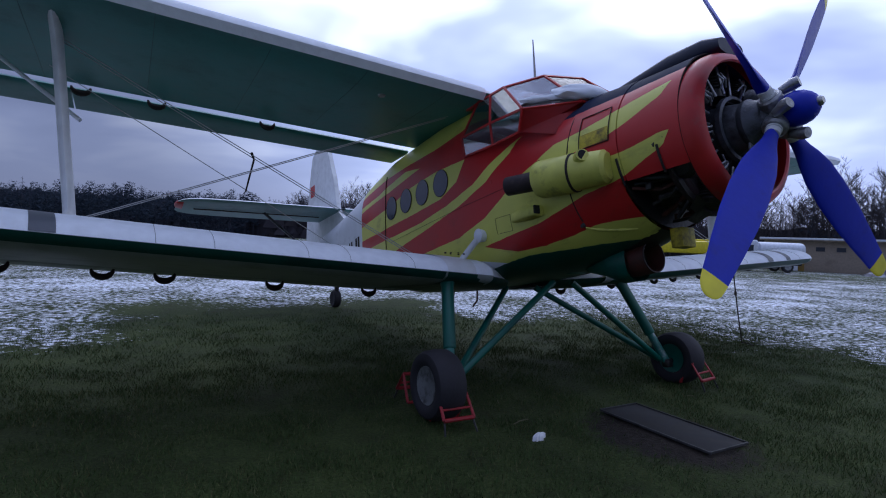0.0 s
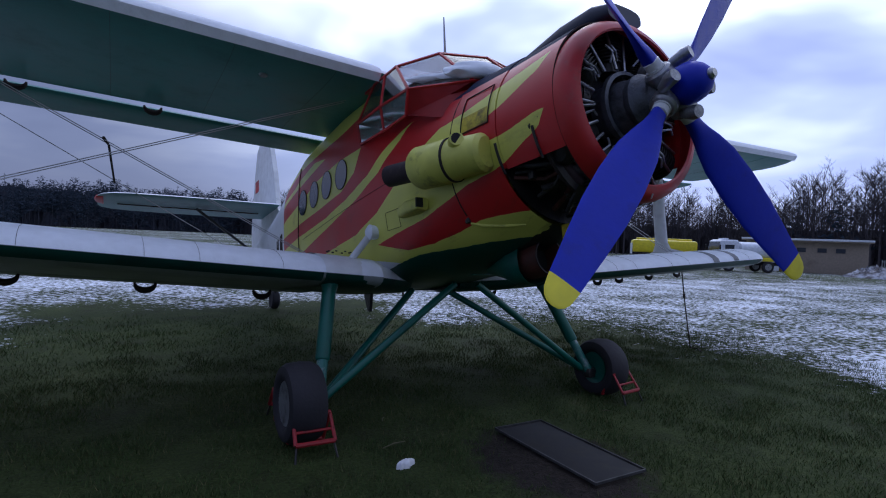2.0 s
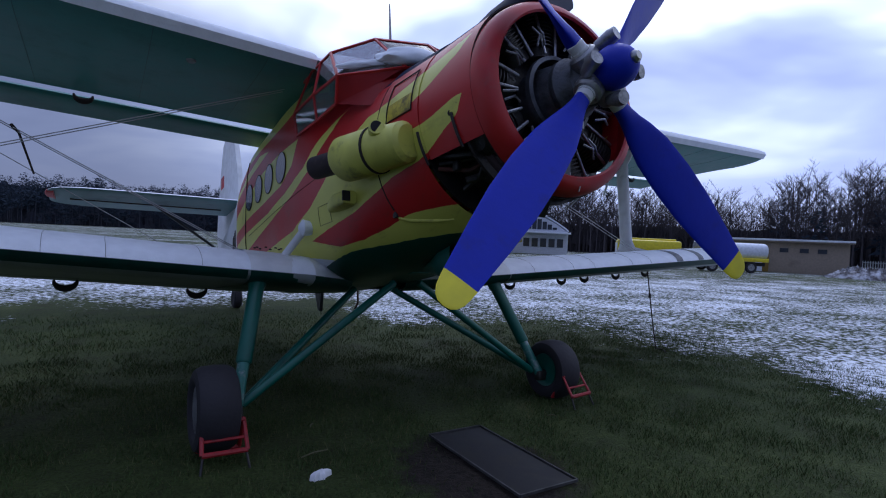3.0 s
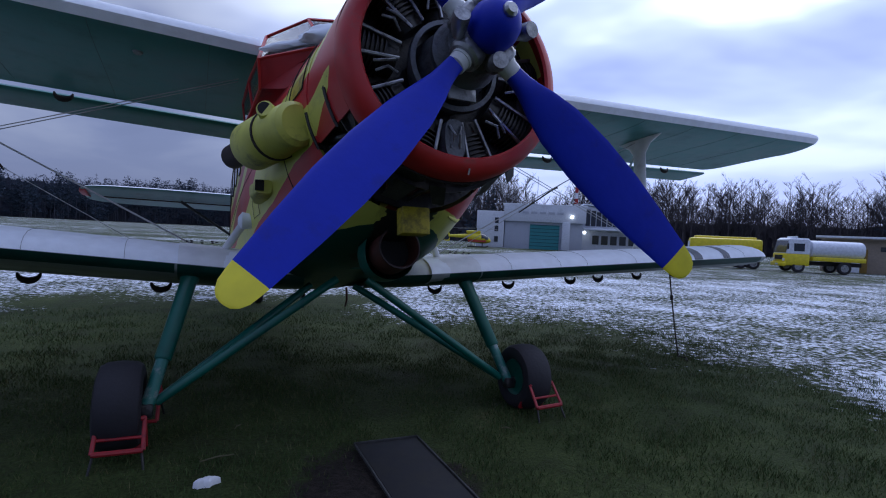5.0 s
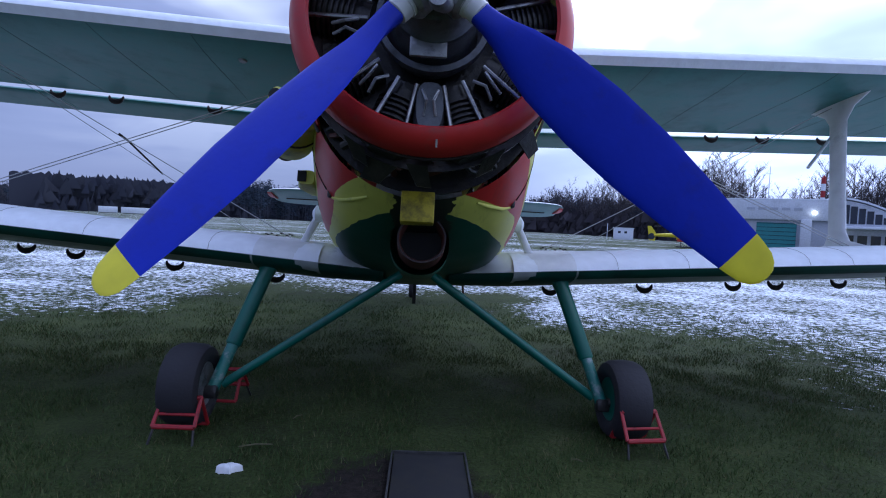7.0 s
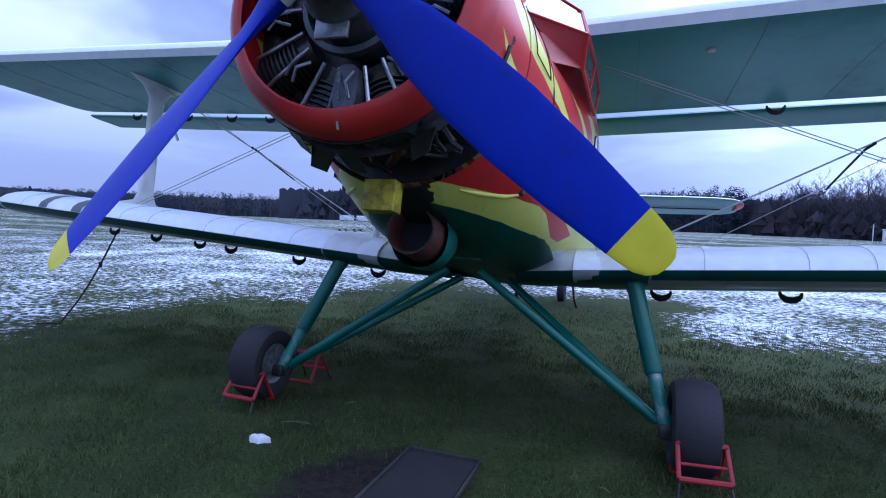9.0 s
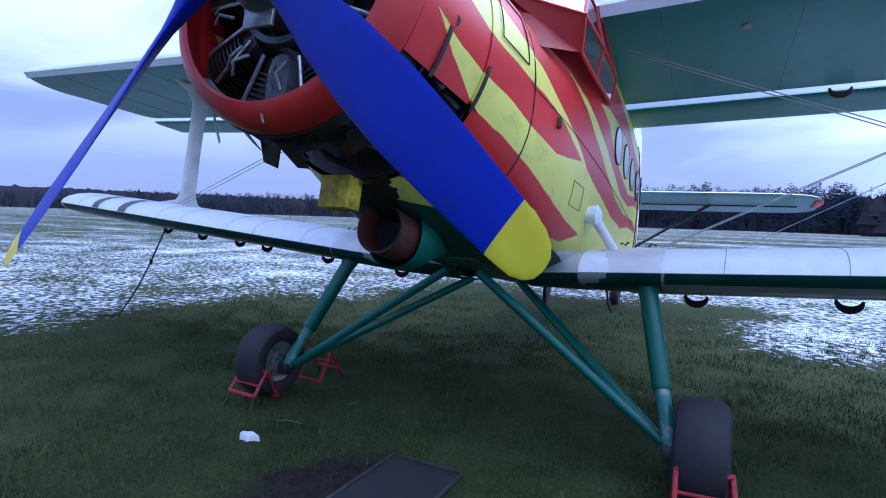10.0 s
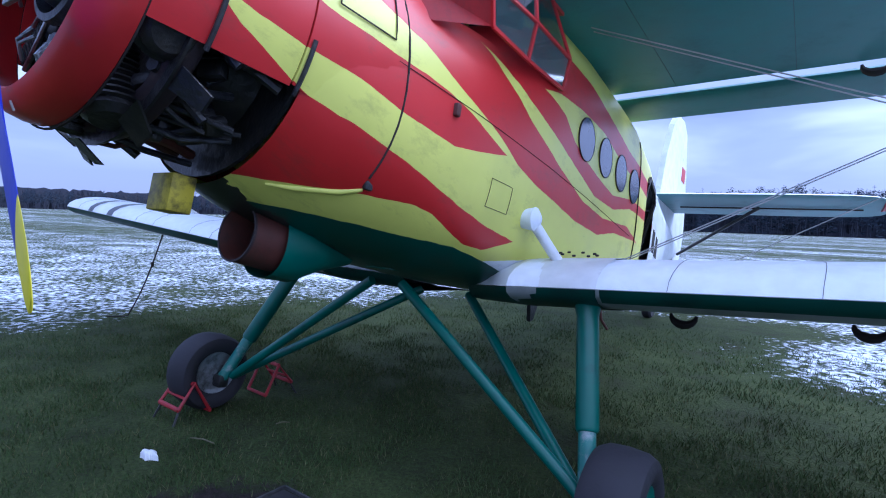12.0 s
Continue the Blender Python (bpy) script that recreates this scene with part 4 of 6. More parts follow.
def build_wings():
    for sg in (-1, 1):
        tdu, tdl = math.tan(radians(2.3)), math.tan(radians(4.0))
        u_sk, l_sk = wing(sg, 0.0, 7.75, 2.50, 1.03, 2.04, 0.125 * 2.0, 2.3, ("upper_wing_top", "upper_wing_underside"), (m_snow, m_teal), 1.0, 0.42, ("snow-covered top of the upper wing", "green underside of the upper wing"), 0.5, 0.04)
        flap(sg, 0.62, 4.585, 4.63, 1.085, 0.58, 0.08, tdu, 0, m_white, m_teal, "upper_flap", "green slotted flap of the upper wing")
        flap(sg, 4.60, 7.55, 4.63, 1.085, 0.58, 0.08, tdu, 0, m_white, m_teal, "aileron", "green aileron of the upper wing")
        part("slat", loft([[(sg * x, 2.50 + ds, 1.035 + x * tdu + du) for ds, du in ((0.10, 0.115), (-0.012, 0.03), (-0.03, -0.025), (0.03, -0.085), (0.0, -0.015), (0.02, 0.03))] for x in np.linspace(0.80, 7.35, 12)]), m_snow, plane, "snow-edged leading edge slat")
        wing(sg, 0.82, 6.25, 2.52, -0.91, 1.62, 0.33, 4.0, ("lower_wing_top", "lower_wing_underside"), (m_snow, m_grey_fabric), 1.0, 0.55, ("snow-covered top of the lower wing", "grey underside of the lower wing"))
        flap(sg, 0.95, 5.9, 4.17, -0.90, 0.42, 0.06, tdl, 0.82, m_white, m_grey_fabric, "lower_flap", "grey slotted flap of the lower wing")
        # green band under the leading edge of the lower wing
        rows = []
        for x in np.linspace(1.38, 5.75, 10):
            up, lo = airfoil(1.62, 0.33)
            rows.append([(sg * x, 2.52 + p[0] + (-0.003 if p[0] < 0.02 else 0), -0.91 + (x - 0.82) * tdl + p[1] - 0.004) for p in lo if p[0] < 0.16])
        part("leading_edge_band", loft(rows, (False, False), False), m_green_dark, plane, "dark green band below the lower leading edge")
        for x0, wd in ((4.44, 0.15), (4.98, 0.13)):
            rows = []
            for x in np.linspace(x0, x0 + wd, 4):
                up, lo = airfoil(1.62, 0.33)
                rows.append([(sg * (x + 0.16 * p[0]), 2.52 + p[0] - 0.003, -0.91 + (x - 0.82) * tdl + p[1] + 0.004) for p in up[:7]])
            part("bare_patch", loft(rows, (False, False), False), m_patch, plane, "dark grey patch of bare skin in the snow")
        # white root fairing
        rt, rl = [], []
        for x, k in ((0.30, 1.6), (0.60, 1.3), (0.80, 1.1), (1.05, 1.03), (1.36, 1.01)):
            up, lo = airfoil(1.62 - (0.45 if k > 1.5 else 0.2 if k > 1.2 else 0), 0.335)
            dy, dz = 2.515 + max(0, k - 1.03) * 0.75, -0.91 + max(0, x - 0.82) * tdl
            rt.append([(sg * x, dy + p[0], dz + p[1] * 1.02) for p in up])
            rl.append([(sg * x, dy + p[0], dz + p[1] * 1.02 - 0.005) for p in lo])
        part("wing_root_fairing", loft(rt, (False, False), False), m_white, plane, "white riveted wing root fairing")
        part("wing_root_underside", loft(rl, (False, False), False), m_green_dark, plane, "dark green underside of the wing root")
        for i, x in enumerate((1.54, 2.64, 3.7, 4.22, 5.0, 5.8)):
            ring_bracket((sg * x, 4.05, -0.945 + (x - 0.82) * tdl), 0.09, sg, plane)
        for x in (2.6, 3.8, 4.5, 5.35, 6.4):
            ring_bracket((sg * x, 4.57, 1.09 + x * tdu), 0.085, sg, plane)
        part("landing_light", revolve([(0, 0.035), (0.02, 0.045), (0.05, 0.045)], (sg * 1.77, 3.02, 1.045), (0, 0, 1), 16), m_alu, plane, "small round light under the wing")
        # interplane strut: blade with flared ends
        xb, xt = (4.34, 4.52) if sg > 0 else (4.42, 4.60)
        zb, zt = -0.91 + (xb - 0.82) * tdl + 0.16, 1.07 + xt * tdu
        strut = []
        for k, half in ((0.0, 0.55), (0.03, 0.40), (0.08, 0.16), (0.14, 0.11), (0.5, 0.10), (0.84, 0.11), (0.91, 0.20), (0.97, 0.42), (1.0, 0.55)):
            x, z = xb + (xt - xb) * k, zb + (zt - zb) * k
            s = 3.28 + 0.05 * k
            lean = 0.22 * (k - 0.9) / 0.1 if k > 0.9 else 0
            strut.append([(sg * (x + 0.045 * math.sin(a)), s + half * math.cos(a) - lean * 0.5, z) for a in np.linspace(0, 2 * math.pi, 17)[:-1]])
        part("interplane_strut", loft(strut), m_white, plane, "pale grey I-shaped interplane strut")
        part("strut_stay", tube([(sg * xb, 3.6, zb + 1.05), (sg * (xb + 0.75), 3.95, 1.05 + 5.2 * tdu)], 0.018, 8), m_white, plane)
        # bracing wires, doubled
        for ds in (-0.03, 0.03):
            part("bracing_wire", tube([(sg * 1.20, 3.40 + ds, -0.62), (sg * (xt + 0.08), 3.40 + ds, zt - 0.02)], 0.0042, 6), m_cable, plane, "steel bracing wire")
            part("bracing_wire", tube([(sg * 0.93, 3.08 + ds, 0.98), (sg * 4.40, 3.12 + ds, zb + 0.05)], 0.0042, 6), m_cable, plane, "steel bracing wire")
        part("bracing_wire", tube([(sg * 1.55, 4.12, -0.62), (sg * (xt + 0.12), 4.08, zt - 0.02)], 0.004, 6), m_cable, plane, "steel bracing wire")
        # spreader bar where the wires cross
        cx = 2.98
        part("wire_spreader", tube([(sg * (cx + 0.04), 3.36, 0.36), (sg * cx, 3.45, 0.33), (sg * (cx - 0.05), 4.14, 0.18)], [0.014, 0.010, 0.009], 8), m_seam, plane, "dark wire spreader bar")


build_wings()


# ---- tail ----
def build_tail():
    for sg in (-1, 1):
        rows = []
        for x, f in [(0.05, 1), (1, 1), (2.1, 0.98), (2.7, 0.92), (3.0, 0.78), (3.15, 0.55), (3.22, 0.25)]:
            up, lo = airfoil(1.55, 0.11, 10)
            mid = 0.8
            rows.append(([(sg * x, 8.95 + mid + (p[0] - mid) * (0.35 + 0.65 * f), 1.27 + p[1] * f) for p in up], [(sg * x, 8.95 + mid + (p[0] - mid) * (0.35 + 0.65 * f), 1.27 + p[1] * f) for p in lo]))
        part("tailplane_top", loft([r[0] for r in rows], (False, False), False), m_snow, plane, "snowy top of the tailplane")
        part("tailplane_underside", loft([r[1] for r in rows], (False, False), False), m_tailunder, plane, "green and grey underside of the tailplane")
        part("elevator_gap", bar((sg * 0.3, 9.75, 1.225), (sg * 2.9, 9.75, 1.23), 0.03, 0.02), m_seam, plane)
        part("tailplane_tip", loft([[(sg * x, 9.6 + 0.25 * math.cos(a) * f, 1.27 + 0.05 * math.sin(a) * f) for a in np.linspace(0, 2 * math.pi, 13)[:-1]] for x, f in ((3.12, 1.3), (3.23, 0.9), (3.26, 0.3))]), m_red, plane, "red tailplane tip")
        part("tail_strut", tube([(sg * 0.10, 10.9, 0.52), (sg * 1.53, 9.6, 1.20)], [0.03, 0.03], 8), m_black, plane, "dark tailplane strut")
    fin = [(8.6, 0.88), (9.2, 1.3), (9.42, 2.1), (9.75, 2.8), (10.05, 3.1), (10.6, 3.15), (10.95, 3.0), (11.2, 2.4), (11.45, 1.6), (11.55, 1.0), (11.4, 0.5), (10.9, 0.35)]
    bm = loft([[(-0.05, s, u) for s, u in fin], [(0.05, s, u) for s, u in fin]])
    part("fin", bm, m_white, plane, "white fin and rudder", False)
    for sg in (-1, 1):
        part("flag_mark", box((sg * 0.054, 10.95, 2.15), (0.006, 0.32, 0.28)), m_red, plane, "small red flag panel on the fin", False)
    # registration letters become plain bars
    for sg in (-1, 1):
        for i in range(5):
            s = 6.45 + 0.17 * i
            if i == 2:
                continue
            part("registration_bar", box((sg * (side_x(s, 0.05) + 0.003), s, 0.05), (0.006, 0.08, 0.27), m=Matrix.Rotation(0.0, 3, "X")), m_seam, plane, "dark registration bar", False)
    part("tail_leg", tube([(0, 9.3, 0.15), W(-0.28, 7.2, 0.22)], [0.05, 0.05], 10), m_black, plane, "dark tail wheel leg")
    tw = W(-0.28, 7.23, 0.17)
    part("tail_wheel", revolve([(-0.06, 0.10), (-0.08, 0.16), (-0.05, 0.19), (0.05, 0.19), (0.08, 0.16), (0.06, 0.10)], tw, (1, 0, 0), 24), m_rubber, plane, "black tail wheel")


m_tailunder = material("pale_teal_dope", (0.12, 0.26, 0.26), 0.45, dirt=(0.05, 0.12, 0.12), dirt_amount=0.35, dirt_scale=2)
build_tail()


# ---- undercarriage ----
def build_gear():
    for sg in (-1, 1):
        topp, bot = Vector((sg * 1.245, 2.735, -0.87)), Vector((sg * 1.51, 2.335, -1.95))
        midp = topp.lerp(bot, 0.67)
        part("shock_strut", tube([topp, topp.lerp(bot, 0.1), topp.lerp(bot, 0.14), midp, midp.lerp(bot, 0.04)], [0.072, 0.072, 0.062, 0.060, 0.050], 18), m_green, plane, "glossy green shock strut")
        part("strut_piston", tube([midp, bot], [0.045, 0.047], 16), m_green_worn, plane, "worn lower part of the strut")
        part("strut_collar", tube([topp.lerp(bot, -0.03), topp.lerp(bot, 0.06)], [0.088, 0.088], 18), m_green, plane)
        part("strut_foot", box(bot, (0.10, 0.09, 0.10), bevel=0.02), m_black, plane, "greasy strut foot")
        for bx, bs, bu in ((0.13, 2.40, -0.985), (0.22, 3.10, -0.985)):
            part("drag_brace", tube([(sg * bx, bs, bu), bot + Vector((-sg * 0.06, 0.06, 0.05))], [0.034, 0.034], 14), m_green, plane, "green brace tube")
        c = Vector((sg * 1.662, 2.31, -1.895))
        prof = [(a * 1.02, r) for a, r in ((-0.10, 0.16), (-0.13, 0.19), (-0.140, 0.235), (-0.125, 0.275), (-0.085, 0.298), (0, 0.305), (0.085, 0.298), (0.125, 0.275), (0.140, 0.235), (0.13, 0.19), (0.10, 0.16))]
        wheel = part("main_wheel", revolve(prof, c, (1, 0, 0), 40, closed_profile=True), m_rubber, plane, "worn black main tyre")
        part("wheel_rim", revolve([(-0.10, 0.001), (-0.10, 0.10), (-0.115, 0.165), (-0.09, 0.170), (0.09, 0.170), (0.115, 0.165), (0.10, 0.10), (0.11, 0.05), (0.12, 0.001)], c, (1, 0, 0), 32), m_alu if sg < 0 else m_green, wheel, "metal wheel rim")
        part("axle", tube([bot, c], 0.04, 12), m_black, wheel)
    # fittings below the hull
    part("belly_plate", box(W(0.0, 0.06, 1.275), (0.22, 0.12, 0.04), bevel=0.008), m_green_worn, plane, "riveted brace bracket")
    part("belly_fin", loft([[(x, 4.6 + a, b2) for a, b2 in ((0, -0.9), (0.22, -0.9), (0.12, -1.12), (0.06, -1.14))] for x in (-0.02, 0.02)]), m_black, plane, "small dark blade aerial below the hull")
    part("belly_hook", tube([(0.62, 4.9, -0.86), (0.64, 4.95, -1.02), (0.66, 5.1, -1.10)], 0.014, 8), m_rust, plane, "rusty hook below the hull")


m_green_worn = material("worn_green_paint", (0.02, 0.15, 0.12), 0.4, dirt=(0.28, 0.30, 0.30), dirt_amount=0.35, dirt_scale=11)
build_gear()


# ---- seams, rivets, access panels ----
def build_details():
    for sg in (-1, 1):
        for x in (1.72, 2.35, 2.72, 3.45, 3.85, 5.05, 5.4):
            up, lo = airfoil(1.62, 0.33)
            z0 = -0.91 + (x - 0.82) * math.tan(radians(4.0))
            part("skin_seam", tube([(sg * (x + 0.01 * math.sin(7 * p[0])), 2.515 + p[0], z0 + p[1] + 0.001) for p in up[:8]], 0.0012, 5), m_seam, plane)
        for x in np.linspace(1.2, 6.6, 7):
            up, lo = airfoil(2.04, 0.25)
            z0 = 1.06 + x * math.tan(radians(2.3))
            part("rib_line", tube([(sg * x, 2.50 + p[0], z0 - 0.03 + 0.04 * p[0] + p[1] - 0.001) for p in lo[2:]], 0.002, 5), m_green_dark, plane)
        # root fairing bolts
        for i in range(8):
            a = 2 * math.pi * i / 8
            part("root_bolt", revolve([(0, 0.011), (0.008, 0.011)], (sg * (1.19 + 0.11 * math.cos(a)), 2.66 + 0.07 * math.sin(a), -0.675 + 0.02 * math.sin(a)), (0, -0.4, 1), 8), m_seam, plane)

        def hull_loop(name, s0, s1, u0, u1, r, mat, off=0.003):
            c = [(s0, u0), (s1, u0 - 0.0), (s1, u1), (s0, u1), (s0, u0)]
            pts = []
            for (a, b), (a2, b2) in zip(c, c[1:]):
                for k in range(6):
                    s, u = a + (a2 - a) * k / 6, b + (b2 - b) * k / 6
                    rr = max(side_x(s, u), 0.0) if s > 1.44 else math.sqrt(max(0.0, (0.686 + 0.049 * (s - 0.955) / 0.485) ** 2 - u * u))
                    pts.append((sg * (rr + off), s, u))
            pts.append(pts[0])
            part(name, tube(pts, r, 5), mat, plane)
        if sg > 0:
            hull_loop("access_panel_edge", 1.05, 1.36, 0.06, 0.34, 0.0035, m_seam)
        else:
            hull_loop("access_panel_edge", 1.02, 1.32, 0.04, 0.34, 0.0045, m_seam)
            rows = []
            for sx in np.linspace(1.03, 1.31, 5):
                rad = 0.684 + 0.049 * (sx - 0.955) / 0.485
                rows.append([(-math.sqrt(rad * rad - uu * uu) - 0.004, sx, uu) for uu in np.linspace(0.05, 0.17, 6)])
            part("access_panel", loft(rows, (False, False), False), m_yellow_stained, plane, "ochre access panel in the cowl")
        hull_loop("access_panel_edge", 2.20, 2.42, -0.50, -0.34, 0.0018, m_seam)
        part("drain_spout", tube([(sg * 0.47, 1.78, -0.70), (sg * 0.50, 1.90, -0.75)], [0.035, 0.028], 12), m_yellow, plane, "yellow drain spout")
        part("hull_step", tube([(sg * (side_x(s, u) - 0.004), s, u) for s, u in ((1.12, -0.66), (1.22, -0.655), (1.38, -0.63), (1.46, -0.60))], [0.008, 0.015, 0.016, 0.010], 10), m_yellow, plane, "yellow step bracket")
        part("step_bolt", box((sg * (side_x(1.46, -0.58)), 1.47, -0.575), (0.03, 0.05, 0.05), bevel=0.01), m_black, plane)
        part("round_vent", revolve([(0, 0.025), (0.006, 0.025)], (sg * 0.540, 1.06, -0.42), (sg, 0, -0.75), 14), m_cable, plane)


build_details()


# ---- chocks, mooring ropes, hatch, litter ----
def build_chock(x, y, rz, label):
    t = top("wheel_chock", pose(x, y, 0, 0, 0, rz), label, "wheel chock", "wheel chocks")
    k = 0.9
    t.scale = (k, k, k)
    for sg in (-1, 1):
        part("side_bar", tube([(sg * 0.16, -0.12, 0.105), (sg * 0.150, 0.02, 0.295), (sg * 0.15, 0.16, 0.03)], 0.016, 8), m_chock, t)
        part("leg", tube([(sg * 0.15, -0.11, 0.10), (sg * 0.17, -0.17, -0.02)], 0.010, 6), m_black, t, "thin dark leg")
    part("front_bar", tube([(-0.16, -0.12, 0.105), (0.16, -0.12, 0.105)], 0.020, 8), m_chock, t)
    part("top_bar", tube([(-0.150, 0.02, 0.295), (-0.06, -0.0, 0.285), (0.06, 0.0, 0.285), (0.150, 0.02, 0.295)], 0.018, 8), m_chock, t)
    part("rear_bar", tube([(-0.15, 0.16, 0.03), (0.15, 0.16, 0.03)], 0.016, 8), m_chock, t)
    part("middle_bar", tube([(-0.15, -0.055, 0.18), (0.15, -0.055, 0.18)], 0.012, 8), m_chock, t)
    return t


c1 = build_chock(-1.69, -0.36, 0, "red tubular steel chock before a wheel")
copy_thing(c1, pose(1.63, -0.32, 0.0, 0, 0, 8))
copy_thing(c1, pose(-1.66, 0.42, 0, 0, 0, 178))


def rope(name, a, b, sag, label):
    a, b = Vector(a), Vector(b)
    pts = [a.lerp(b, k / 10) + Vector((0, 0, -sag * math.sin(math.pi * k / 10))) for k in range(11)]
    pts += [b + Vector((0.05, -0.1, 0.0)), b + Vector((-0.1, -0.25, 0.0))]
    t = top(name, None, label, "rope")
    part("cord", tube(pts, 0.011, 6), m_seam, t)
    part("knot", tube([pts[3] + Vector((0, 0, 0.03)), pts[3] - Vector((0, 0, 0.04))], [0.022, 0.02], 8), m_seam, t)


rope("mooring_rope", PLANE @ Vector((-4.93, 3.4, -0.70)), (-6.08, 1.05, 0.01), 0.1, "dark mooring rope tying the wing to the grass")
rope("mooring_rope", PLANE @ Vector((4.98, 3.4, -0.65)), (5.0, 1.2, 0.01), 0.05, "dark mooring rope tying the wing to the grass")


# ---- hatch, bare soil, litter, grass ----
m_plate = material("dark_steel_plate", (0.012, 0.012, 0.014), 0.85, 0.0, dirt=(0.022, 0.020, 0.016), dirt_amount=0.55, dirt_scale=5)
m_plastic = material("white_plastic", (0.78, 0.79, 0.82), 0.4)
m_straw = material("dry_grass", (0.10, 0.095, 0.05), 0.9)


def blob_sheet(cx, cy, rx, ry, seed, z=0.004, h=0.02):
    bm = bmesh.new()
    rings = []
    for k in range(1, 17):
        r = k / 16
        row = []
        for i in range(72):
            a = 2 * math.pi * i / 72
            w = 1 + 0.42 * noise.noise((math.cos(a) * 1.6 + seed, math.sin(a) * 1.6, 0)) + 0.30 * noise.noise((math.cos(a) * 5 + seed, math.sin(a) * 5, 3))
            x, y = cx + rx * r * w * math.cos(a), cy + ry * r * w * math.sin(a)
            row.append((x, y, z + h * (1 - r ** 3) * (0.6 + 0.8 * abs(noise.noise((x * 7, y * 7, seed)))) - (0.03 if k == 16 else 0)))
        rings.append(row)
    return loft(rings, (True, False), True, bm)


m_edge = material("worn_dark_edge", (0.07, 0.07, 0.072), 0.7, 0.1, dirt=(0.02, 0.02, 0.02), dirt_amount=0.8, dirt_scale=6)
hatch = top("ground_hatch", pose(0.09, -1.10, -0.004, 0, 0, 0.5), "dark steel ground hatch with pale worn edges", "hatch")
part("plate", box((0, 0, 0.004), (0.47, 1.08, 0.012), bevel=0.004), m_plate, hatch)
for a, b2 in (((-0.25, -0.56), (-0.25, 0.56)), ((-0.25, -0.56), (0.25, -0.56)), ((0.25, -0.56), (0.25, 0.56)), ((-0.25, 0.56), (0.25, 0.56))):
    part("edge_bar", bar((*a, 0.010), (*b2, 0.010), 0.012, 0.018), m_edge, hatch, "pale worn edge angle", False)
lit = new("plastic_scrap")
bm = blob_sheet(0, 0, 0.065, 0.030, 8.0, 0.005, 0.035)
lit2 = part("plastic_scrap", bm, m_plastic, None)
bpy.data.objects.remove(lit)
lit2.matrix_basis = pose(-1.165, -0.85, 0.005, 0, 0, 20)
tagged(lit2, "crumpled white plastic scrap lying on grass", "litter")
for x, y, rz, L0 in ((-1.10, -0.53, 15, 0.11), (-0.95, 0.02, 60, 0.05), (1.1, -0.6, -30, 0.04)):
    st = part("twig", tube([(-L0, 0, 0.012), (0, 0.008, 0.018), (L0, 0, 0.012)], [0.004, 0.006, 0.004], 6), m_straw, None)
    st.matrix_basis = pose(x, y, 0.0, 0, 0, rz)
    tagged(st, "pale straw twig lying on the grass", "twig")


